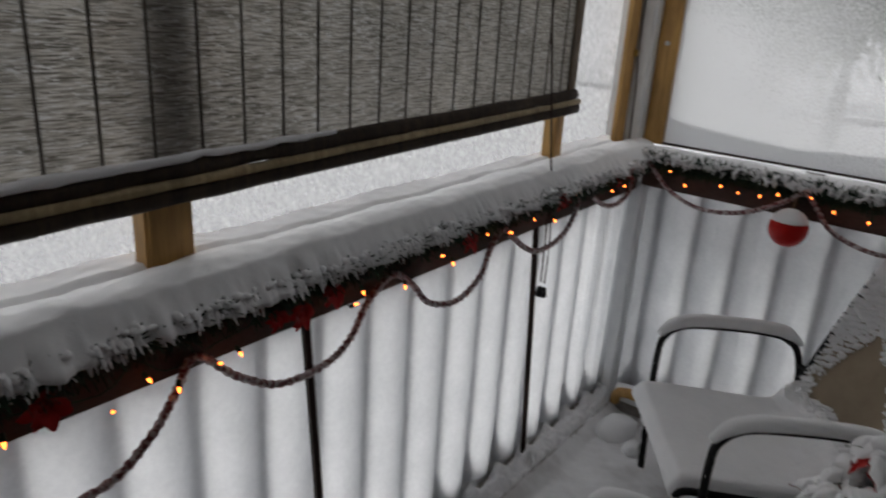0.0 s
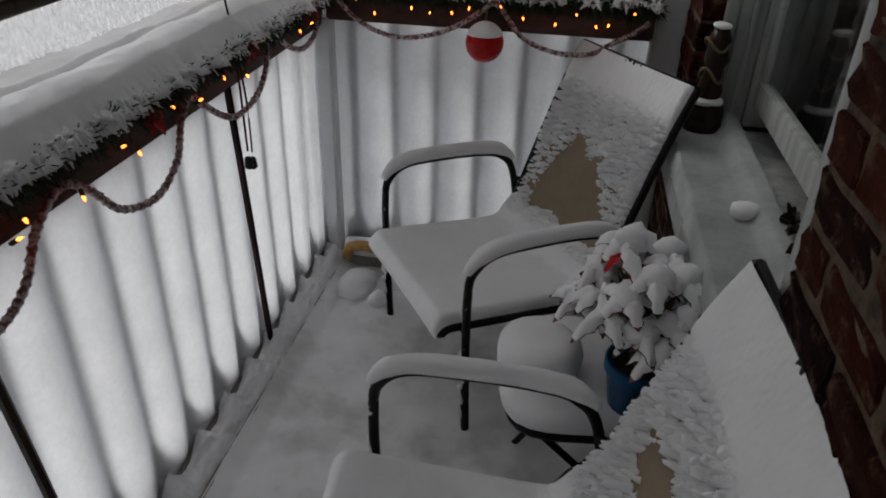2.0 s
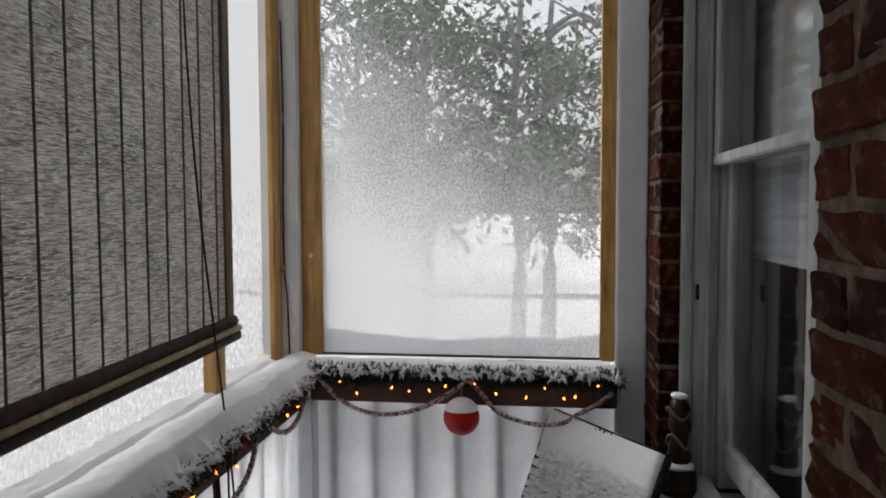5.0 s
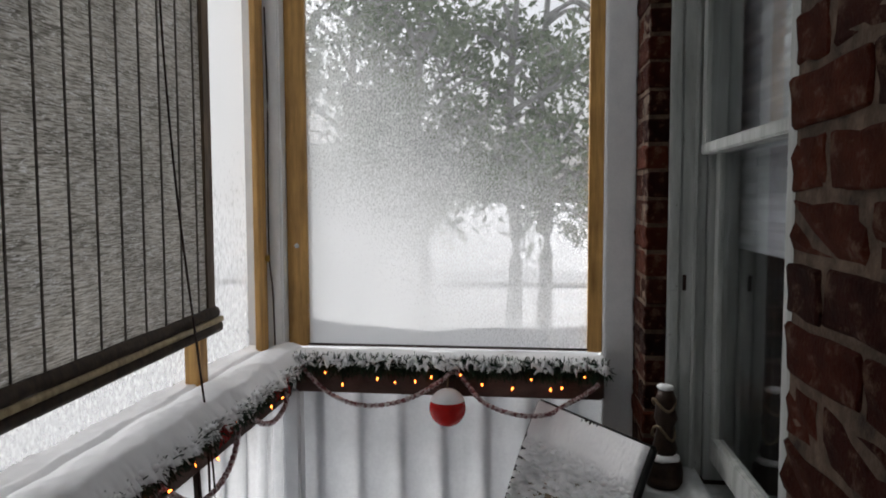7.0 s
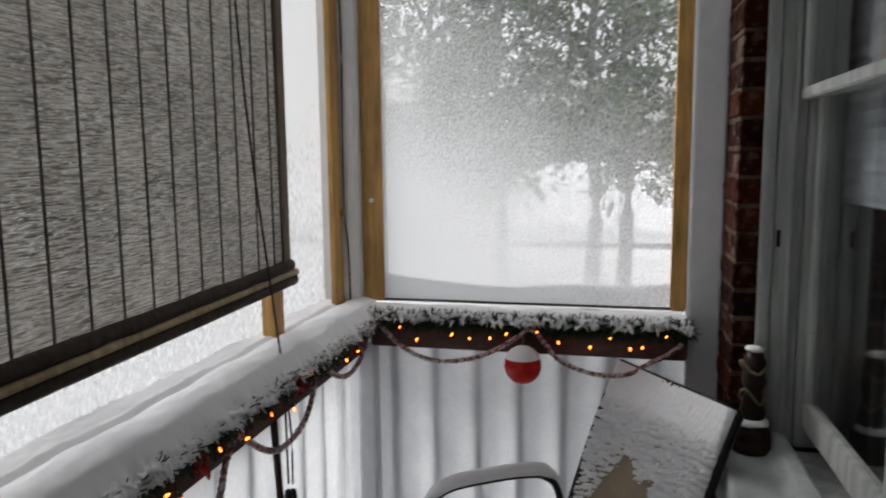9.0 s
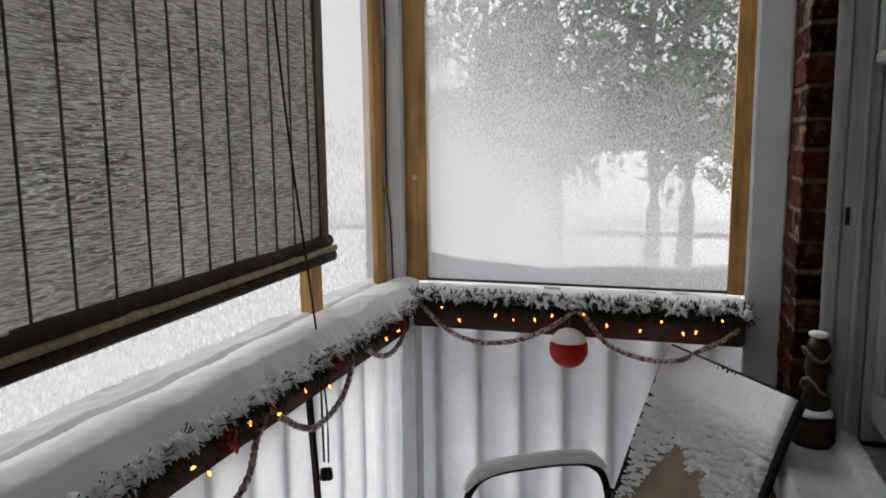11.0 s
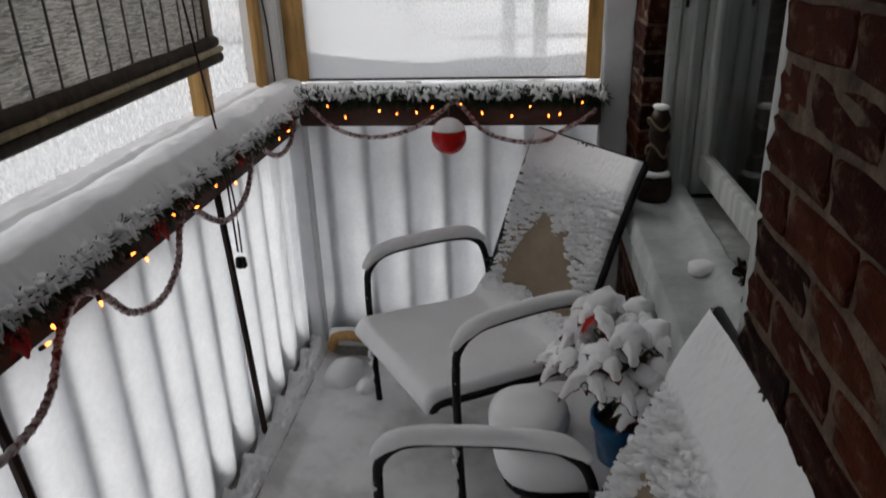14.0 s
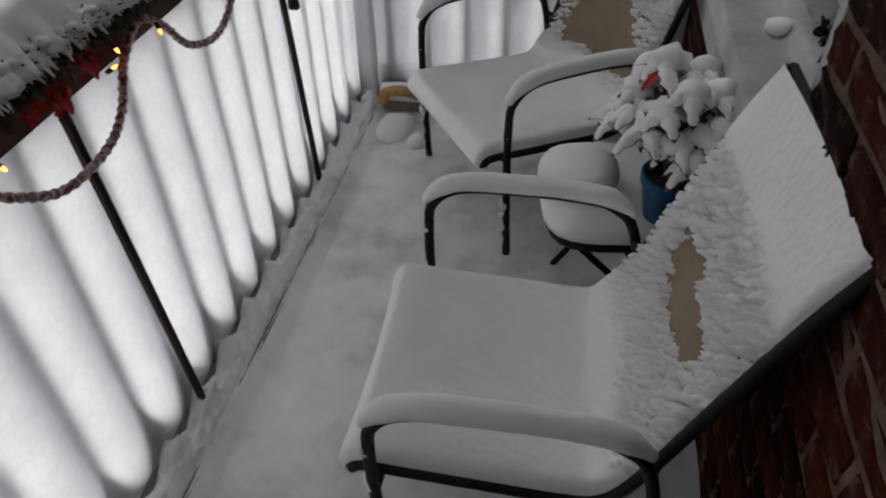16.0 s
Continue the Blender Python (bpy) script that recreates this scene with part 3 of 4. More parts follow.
bm = field(90, 12, lambda u, v: (-0.515 + 0.985 * u, 2.185 + 0.105 * v, 0.085 + 0.030 * math.sin(math.pi * min(1, v * 1.2 + 0.1)) * (1 + 0.6 * nz(u * 7, v * 2)) - (0.03 if v < 0.05 else 0)),
           closed=lambda u, v: (-0.515 + 0.985 * u, 2.190 + 0.10 * v, 0.060))
tagged(link_mesh("curb_snow", bm, SNOW, None, "", True), "rounded snow on the curb at the porch end", "snow", kind="stuff")

# snow along the tops of the beams
def shelf(u, v):
    y = BACK + (2.27 - BACK) * v
    ragged = 0.007 + 0.013 * nz(y * 9, 2.0) + 0.015 * nz(y * 30, 5.0) + 0.006 * nz(y * 75, 1.0)
    x = -0.515 + 1.5 * ragged - 0.235 * u + (-1.5 * ragged) * min(1, 9 * u)
    ledge = 1 / (1 + math.exp(-(u - 0.610 - 0.010 * nz(y * 5, 3.0)) * 62))
    z = 1.048 + 0.027 * math.sin(math.pi * min(1, u * 1.5)) + 0.019 * ledge + 0.009 * nz(x * 9, y * 7) + 0.003 * nz(x * 40, y * 30) - 0.016 * math.exp(-((u - 0.562 - 0.010 * nz(y * 5, 3.0)) / 0.016) ** 2) * max(0.15, min(1.0, 0.6 + 1.2 * nz(y * 2.3, 8.0))) - 0.046 * (max(0, 0.16 - u) / 0.16) ** 1.6 - 0.09 * max(0, u - 0.93) / 0.07
    return (x, y, z)
bm = field(60, 900, shelf, closed=lambda u, v: (-0.532 - 0.213 * u, BACK + (2.27 - BACK) * v, 0.998 + 0.02 * min(1, 4 * u)))
tagged(link_mesh("shelf_snow", bm, SNOW, None, "", True), "thick soft snow along the top of the side rail", "snow", kind="stuff")
def shelf_n(u, v):
    x = -0.60 + 1.075 * u
    y = 2.165 + 0.013 * nz(x * 14, 3.0) * (1 - v) + 0.135 * v
    return (x, y, 1.046 + 0.012 * math.sin(math.pi * v) + 0.006 * nz(x * 9, y * 9) - 0.028 * max(0, 0.15 - v) / 0.15)
bm = field(160, 14, shelf_n, closed=lambda u, v: (-0.60 + 1.075 * u, 2.185 + 0.11 * v, 1.02))
tagged(link_mesh("shelf_snow", bm, SNOW, None, "", True), "snow along the top of the end rail", "snow", kind="stuff")
bm = field(110, 6, lambda u, v: (-0.526 + 0.953 * u, 2.320 + 0.004 * nz(u * 20, v * 2), 1.062 + (0.066 + 0.014 * nz(u * 3.3, 0.4) + 0.006 * nz(u * 11, 1.4) + 0.022 * (2 * u - 1) ** 4) * v))
tagged(link_mesh("screen_crust", bm, CRUST, None, "", True), "thin snow crust along the foot of the end screen", "snow", kind="stuff")
structure("outer_ledge", "ledge outside the end screen", "ledge", box(-0.73, 0.6, 2.41, 2.52, 0.85, 1.0, 0.004), WHITE)

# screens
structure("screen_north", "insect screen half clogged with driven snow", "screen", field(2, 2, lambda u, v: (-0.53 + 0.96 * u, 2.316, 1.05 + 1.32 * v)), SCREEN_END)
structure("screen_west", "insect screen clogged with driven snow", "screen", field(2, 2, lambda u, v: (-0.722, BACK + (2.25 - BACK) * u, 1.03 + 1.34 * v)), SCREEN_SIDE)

# ---- outside ----
bm = field(60, 60, lambda u, v: ((u - 0.5) * 900 * abs(u - 0.5) * 2, (v - 0.5) * 900 * abs(v - 0.5) * 2, -1.1 + 0.15 * nz(u * 60, v * 60) - (0.0)))
structure("ground", "snow-covered open ground", "ground", bm, SNOW, True)


def tree(x, y, height, seed, leaves, spread):
    rng = random.Random(seed)
    t = thing("tree", "snow-dusted broadleaf evergreen tree with grey trunk, lightened for haze", "tree", "trees beyond the porch", pose(x, y, -1.1))
    bm = tube(smooth_path([(0, 0, -0.2), (0.08, 0.1, height * 0.25), (-0.05, 0.15, height * 0.5), (0.1, 0, height * 0.8)], 5), lambda s: 0.16 * (1 - 0.75 * s), 8)
    tips = []
    for i in range(22):
        z0 = height * rng.uniform(0.24, 0.72)
        a = rng.uniform(0, 2 * math.pi)
        ln = spread * rng.uniform(0.5, 1.0) * (1 - 0.35 * z0 / height)
        tip = Vector((math.cos(a) * ln, math.sin(a) * ln, z0 + ln * rng.uniform(-0.65, 0.6)))
        mid = Vector((math.cos(a + 0.2) * ln * 0.5, math.sin(a + 0.2) * ln * 0.5, z0 + ln * 0.25))
        tube(smooth_path([(0, 0, z0), mid, tip], 4), lambda s: 0.06 * (1 - 0.8 * s), 5, bm)
        tips += [tip, mid.lerp(tip, 0.55), mid]
        for j in range(2):
            tw = tip.lerp(mid, rng.random()) + Vector((rng.uniform(-1, 1), rng.uniform(-1, 1), rng.uniform(-0.2, 0.7))) * spread * 0.3
            tube([mid.lerp(tip, 0.5), tw], 0.02, 4, bm)
            tips.append(tw)
    part("trunk", bm, BARK, t)
    verts, faces = [], []
    for i in range(leaves):
        if i % 14 == 0:
            hub = rng.choice(tips) + Vector([rng.gauss(0, spread * 0.09) for _ in range(3)])
        c = hub + Vector([rng.gauss(0, 0.13) for _ in range(3)])
        a, b = Vector([rng.gauss(0, 1) for _ in range(3)]).normalized(), Vector([rng.gauss(0, 1) for _ in range(3)]).normalized()
        s = rng.uniform(0.05, 0.12)
        k = len(verts)
        verts += [c - a * s, c + b * s * 0.45, c + a * s, c - b * s * 0.45]
        faces.append((k, k + 1, k + 2, k + 3))
    me = bpy.data.meshes.new("crown")
    me.from_pydata(verts, [], faces)
    me.materials.append(FOLIAGE)
    crown = new("crown", me)
    crown.parent = t
    return t


tree(-0.10, 12.5, 8.0, 3, 4600, 2.4)
tree(0.45, 13.2, 8.4, 5, 1800, 2.0)
tree(-1.8, 13.0, 8.2, 8, 6500, 2.7)
tree(-3.3, 14.0, 8.6, 11, 6500, 2.9)
bank_far = tagged(link_mesh("snow_ridge", field(60, 6, lambda u, v: (-14 + 30 * u, 21.5 + 1.6 * v, -1.1 + (0.55 + 0.06 * nz(u * 30, v)) * math.sin(math.pi * min(1.0, 0.05 + 0.9 * v)) ** 0.5)), SNOW, None, "", True), "low ploughed snow ridge across the open ground", "snow ridge")

# ---- blind ----
blind = thing("bamboo_blind", "woven grey-brown reed roll-up blind dusted with snow", "blind")
B0, B1 = BACK + 0.1, 1.735
def blind_z(y):
    return 1.212 + 0.021 * (y - 0.1)
part("reed_panel", field(160, 40, lambda u, v: (-0.612 + 0.004 * math.sin(3 * u * 9 + v * 2) * (1 - v), B0 + (B1 - B0) * u, blind_z(B0 + (B1 - B0) * u) + 0.01 + (2.36 - blind_z(B0 + (B1 - B0) * u)) * v),
                          closed=lambda u, v: (-0.617 + 0.004 * math.sin(3 * u * 9 + v * 2) * (1 - v), B0 + (B1 - B0) * u, blind_z(B0 + (B1 - B0) * u) + 0.01 + (2.36 - blind_z(B0 + (B1 - B0) * u)) * v)), REED, blind, smooth=True)
y = 1.73
while y > B0 + 0.02:
    jig = 0.004 * nz(y * 20, 3.0)
    part("binding_cord", tube([(-0.607, y + jig, blind_z(y)), (-0.607, y - jig, 1.8), (-0.607, y + jig, 2.36)], 0.0026, 5), CORD, blind)
    y -= 0.0845
part("edge_binding", box(-0.624, -0.604, B1 - 0.045, B1 + 0.004, 1.245, 2.36, 0.004), BINDING, blind, "folded brown edge of the reed panel")
# The lower rod is near black, painting the hem's unlit underside.
for dx, dz, r in ((-0.597, -0.005, 0.0085), (-0.607, -0.026, 0.016)):
    part("bottom_rod", tube([(dx, B0 + (B1 + 0.02 - B0) * k / 40, blind_z(B0 + (B1 - B0) * k / 40) + dz) for k in range(41)], lambda s: r * (1 + 0.12 * (abs(math.sin(s * 60)) > 0.97)), 9), BAMBOO if dz > -0.015 else DARKROD, blind, "bottom rod, split bamboo above and shade black below", True)
part("rolled_edge", tube([(-0.606, B0 + (B1 - B0) * k / 60, blind_z(B0 + (B1 - B0) * k / 60) + 0.016 + 0.005 * nz(k * 0.9, 0.5)) for k in range(61)], lambda s: 0.0165 + 0.003 * nz(s * 70, 8.0), 8), DARKROD, blind, "dark rolled lower hem", True)
part("hem_snow", tube([(-0.596 + 0.003 * nz(k * 0.7, 2.5), B0 + (0.75 - B0) * k / 80, blind_z(B0 + (0.75 - B0) * k / 80) + 0.034 + 0.006 * nz(k * 0.5, 6.0)) for k in range(81)], lambda s: (0.012 + 0.010 * nz(s * 34, 4.0)) * (1.05 - s) ** 0.5 + 0.002, 8), SNOW, blind, "snow lodged on the hem", True)
cord = thing("blind_cord", "thin dark pull cord with two black toggles", "cord")
part("cord", tube(smooth_path([(-0.592, 1.46, 2.36), (-0.590, 1.462, 2.0), (-0.585, 1.50, 1.6), (-0.560, 1.545, 1.15), (-0.548, 1.550, 1.0), (-0.545, 1.55, 0.73)], 6), 0.0028, 6), BATTEN, cord)
part("cord", tube(smooth_path([(-0.548, 1.555, 1.0), (-0.540, 1.565, 0.86), (-0.543, 1.57, 0.72)], 6), 0.0025, 6), BATTEN, cord)
for yy, zz in ((1.548, 0.70), (1.572, 0.69)):
    part("toggle", lathe([(0.003, 0.016), (0.009, 0.012), (0.012, -0.012), (0.006, -0.018)], 10, (-0.545, yy, zz)), STEEL, cord, smooth=True)

# ---- garlands, lights, beads ----
def garland(name, label, pts, count, spread, seed):
    """A tinsel garland: wire core and a great many needles round it."""
    rng = random.Random(seed)
    g = thing(name, label, "garland", "garlands on the rails")
    part("core", tube(pts, 0.006, 6), NEEDLE, g)
    verts, faces = [], []
    for i in range(count):
        k = rng.uniform(0, len(pts) - 1.001)
        p = Vector(pts[int(k)]).lerp(Vector(pts[int(k) + 1]), k % 1)
        d = Vector([rng.gauss(0, 1) for _ in range(3)]).normalized()
        ln = spread * rng.uniform(0.6, 1.15)
        e = d.cross(Vector([rng.gauss(0, 1) for _ in range(3)])).normalized() * 0.0022
        tip = p + d * ln + Vector((0, 0, -0.15 * ln))
        n = len(verts)
        verts += [p - e, p + e, tip + e * 0.5, tip - e * 0.5]
        faces.append((n, n + 1, n + 2, n + 3))
    me = bpy.data.meshes.new("needles")
    me.from_pydata(verts, [], faces)
    me.materials.append(NEEDLE)
    ob = new("needles", me)
    ob.parent = g
    return g


def tufts(name, label, centre, count, seed, outward, small):
    """Snow caught on the tips of the needles."""
    rng = random.Random(seed)
    bm = bmesh.new()
    for i in range(count):
        c, d = centre(rng)
        lean = 0.9 * nz(c.x * 14, c.y * 14, 6.0)
        d = (d + Vector((lean, lean, 0)) + Vector([rng.gauss(0, 0.22) for _ in range(3)])).normalized()
        ln, r = rng.uniform(0.5, 1.2) * outward, rng.uniform(0.6, 1.3) * small
        tube([c - d * ln * 0.6, c, c + d * ln * 0.45 + Vector((0, 0, -0.004)), c + d * ln + Vector((0, 0, -0.010))], lambda s: r * (1.15 - s) * (0.8 + 0.4 * (s > 0.1)), 5, bm)
    return tagged(link_mesh(name, bm, SNOW, None, "", True), label, "snow", kind="stuff")


GW = [(-0.534 + 0.006 * nz(k * 0.5, 1.0), BACK + 0.05 + (2.20 - BACK - 0.05) * k / 120, 1.000 + 0.008 * nz(k * 0.4, 7.0)) for k in range(121)]
GN = [(-0.56 + 1.04 * k / 50, 2.172 + 0.005 * nz(k * 0.5, 2.0), 1.026 + 0.008 * nz(k * 0.5, 9.0)) for k in range(51)]
garland("tinsel_garland", "dark green tinsel garland under snow on the side rail", GW, 14000, 0.042, 1)
garland("tinsel_garland", "dark green tinsel garland along the end rail, tipped with snow", GN, 5200, 0.044, 2)
tufts("garland_snow", "ragged snow on the tips of the side garland", lambda r: (Vector((-0.520 + r.uniform(-0.010, 0.010), r.uniform(-0.9, 2.16), 1.012 + r.uniform(-0.012, 0.012))), Vector((0.9, 0.15, -0.7))), 800, 3, 0.016, 0.0062)
tufts("garland_snow", "broken snow on the end garland", lambda r: (Vector((r.uniform(-0.55, 0.48), 2.160 + r.uniform(-0.02, 0.02), 1.036 + r.uniform(-0.012, 0.014))), Vector((r.uniform(-1, 1), -0.8, -0.1))), 320, 4, 0.016, 0.0070)


rngc = random.Random(12)
bm = bmesh.new()
for k in range(950):
    yy = rngc.uniform(-0.9, 2.15)
    r = rngc.uniform(0.004, 0.012)
    blob((-0.522 + rngc.uniform(-0.018, 0.010), yy, 1.018 + rngc.uniform(-0.018, 0.010)), (r * 1.2, r * rngc.uniform(0.8, 1.6), r * 0.75), k * 0.77, 0.6, bm, 1)
tagged(link_mesh("garland_snow", bm, SNOW, None, "", True), "soft clumps of snow on the edge of the side garland", "snow", kind="stuff")


def bulb(parent, p, d):
    z = Vector(d).normalized()
    m = Matrix.Translation(p) @ z.to_track_quat("Z", "Y").to_matrix().to_4x4()
    s = part("socket", lathe([(0.003, -0.012), (0.0042, -0.010), (0.0042, 0.0), (0.003, 0.001)], 7), NEEDLE, parent)
    s.matrix_local = m
    part("bulb", lathe([(0.0020, 0.0), (0.0028, 0.0025), (0.0026, 0.006), (0.0015, 0.009), (0.0003, 0.011)], 8), BULB, s, smooth=True)


lights_w = thing("light_string", "string of lit amber fairy lights along the side rail", "fairy lights", "light strings")
LW = [(2.02, 0.951), (1.875, 0.988), (1.93, 0.955), (1.657, 0.985), (1.557, 0.933), (1.439, 0.963), (1.315, 0.944), (1.21, 0.971), (1.073, 0.928), (1.023, 0.953), (0.90, 0.918), (0.766, 0.945), (0.742, 0.92), (0.697, 0.944), (0.46, 0.921), (0.419, 0.913), (0.341, 0.902), (0.289, 0.94), (0.23, 0.906), (0.08, 0.93), (-0.05, 0.91), (-0.2, 0.94)]
part("wire", tube(smooth_path([(-0.561, y, z + 0.012) for y, z in sorted(LW)], 4), 0.0016, 5), NEEDLE, lights_w)
for i, (y, z) in enumerate(LW):
    bulb(lights_w, (-0.528, y, z - 0.004), (0.5, 0.4 * math.sin(i * 2.3), -1 if i % 3 else 0.3))
lights_n = thing("light_string", "string of lit amber fairy lights along the end rail", "fairy lights", "light strings")
LN = [(-0.424, 1.003), (-0.368, 0.971), (-0.249, 0.993), (-0.193, 0.977), (-0.128, 0.987), (-0.073, 1.003), (0.02, 1.007), (0.087, 0.983), (0.186, 0.973), (0.243, 0.998), (0.302, 0.973), (0.34, 0.979), (0.408, 1.01)]
part("wire", tube(smooth_path([(x, 2.182, z + 0.012) for x, z in LN], 4), 0.0016, 5), NEEDLE, lights_n)
for i, (x, z) in enumerate(LN):
    bulb(lights_n, (x, 2.148, z - 0.004), (0.4 * math.sin(i * 2.1), -0.5, -1 if i % 3 else 0.3))


def bead_swag(label, pts):
    """A twisted bead rope hanging in bows."""
    path = smooth_path(pts, 14)
    n = len(path)
    s = thing("bead_rope", label, "bead rope", "bead ropes")
    part("rope", tube(path, lambda t: 0.0075 * (1 + 0.22 * math.sin(t * n * 2.2)), 8), BEADS, s, smooth=True)
    return s


bead_swag("twisted red and white bead rope hanging from the side rail",
          [(-0.553, 2.15, 0.985), (-0.546, 2.11, 0.905), (-0.544, 2.0, 0.882), (-0.545, 1.90, 0.905), (-0.55, 1.80, 0.965), (-0.552, 1.752, 1.0), (-0.546, 1.725, 0.918), (-0.54, 1.648, 0.86), (-0.54, 1.53, 0.838), (-0.54, 1.445, 0.860), (-0.544, 1.365, 0.912), (-0.552, 1.322, 0.945),
           (-0.55, 1.268, 0.905), (-0.54, 1.215, 0.845), (-0.54, 1.12, 0.805), (-0.542, 1.01, 0.832), (-0.546, 0.943, 0.90), (-0.552, 0.885, 0.935), (-0.55, 0.808, 0.897), (-0.54, 0.745, 0.835), (-0.54, 0.675, 0.802), (-0.541, 0.56, 0.805), (-0.544, 0.467, 0.858), (-0.552, 0.39, 0.925),
           (-0.55, 0.345, 0.870), (-0.543, 0.29, 0.815), (-0.54, 0.20, 0.770), (-0.541, 0.03, 0.79), (-0.552, -0.12, 0.92)])
bead_swag("twisted red and white bead rope looped along the end rail",
          [(-0.507, 2.155, 1.019), (-0.433, 2.150, 0.946), (-0.36, 2.148, 0.908), (-0.283, 2.147, 0.895), (-0.19, 2.148, 0.908), (-0.116, 2.150, 0.937), (-0.04, 2.152, 0.985), (-0.01, 2.152, 1.01), (0.02, 2.152, 1.0), (0.083, 2.150, 0.924), (0.15, 2.148, 0.892), (0.226, 2.147, 0.878), (0.30, 2.148, 0.886), (0.349, 2.150, 0.915), (0.41, 2.152, 0.95), (0.455, 2.155, 0.985)])

ball = thing("ball_ornament", "shiny red ball ornament with a cap of snow", "ornament", "", pose(-0.02, 2.125, 0.902))
bm = bmesh.new()
bmesh.ops.create_uvsphere(bm, u_segments=32, v_segments=20, radius=0.058)
sphere = part("ball", bm, BALL, ball, smooth=True)
part("snow_cap", lathe([(0.0595 * math.cos(a), 0.0595 * math.sin(a) + 0.004 * math.sin(a)) for a in (radians(d) for d in (24, 27, 33, 42, 55, 68, 80, 89.5))], 32), SNOW, sphere, "cap of snow", True)
part("hanger", tube([(0, 0, 0.06), (0, 0.02, 0.09), (0, 0.045, 0.12)], 0.0025, 6), STRAW, ball)


def bow(p, size, seed, label):
    """A red cloth bloom tucked into the garland."""
    rng = random.Random(seed)
    b = thing("cloth_poinsettia", label, "artificial flower", "red cloth flowers", Matrix.Translation(p))
    for i in range(13):
        a = i * 0.70 + rng.uniform(-0.2, 0.2)
        d = Vector((0.35 + 0.4 * (i % 2), math.cos(a), math.sin(a) * 0.8)).normalized()
        side = d.cross(Vector((1, 0.1, 0))).normalized()
        ln = size * rng.uniform(0.6, 1.0)
        part("petal", field(7, 3, lambda u, v: d * (ln * u) + side * ((v - 0.5) * 0.62 * ln * math.sin(math.pi * (0.12 + 0.86 * u)) ** 0.7) + Vector((0.010 * math.sin(math.pi * u) + 0.006 * abs(v - 0.5), 0, -0.010 * u * u))), RED, b, smooth=True)
    part("centre", blob((0.008, 0, 0), (0.012, 0.012, 0.012), seed), RED, b, smooth=True)


for y, z, size, sd in ((2.02, 0.992, 0.042, 4), (1.96, 0.978, 0.028, 7), (1.555, 0.988, 0.048, 3), (1.60, 0.975, 0.028, 8), (1.118, 0.966, 0.042, 2), (0.665, 0.966, 0.046, 1), (0.59, 0.945, 0.042, 6), (0.535, 0.955, 0.034, 9), (0.13, 0.955, 0.048, 5)):
    bow((-0.530, y, z + 0.006), 0.9 * size, sd, "dark red cloth poinsettia half buried in the garland")

# ---- chairs ----
PROFILE = [(0.0, 0.298), (0.025, 0.312), (0.12, 0.305), (0.25, 0.296), (0.37, 0.288), (0.435, 0.295), (0.475, 0.335), (0.515, 0.42), (0.56, 0.54), (0.61, 0.67), (0.66, 0.79), (0.70, 0.872)]


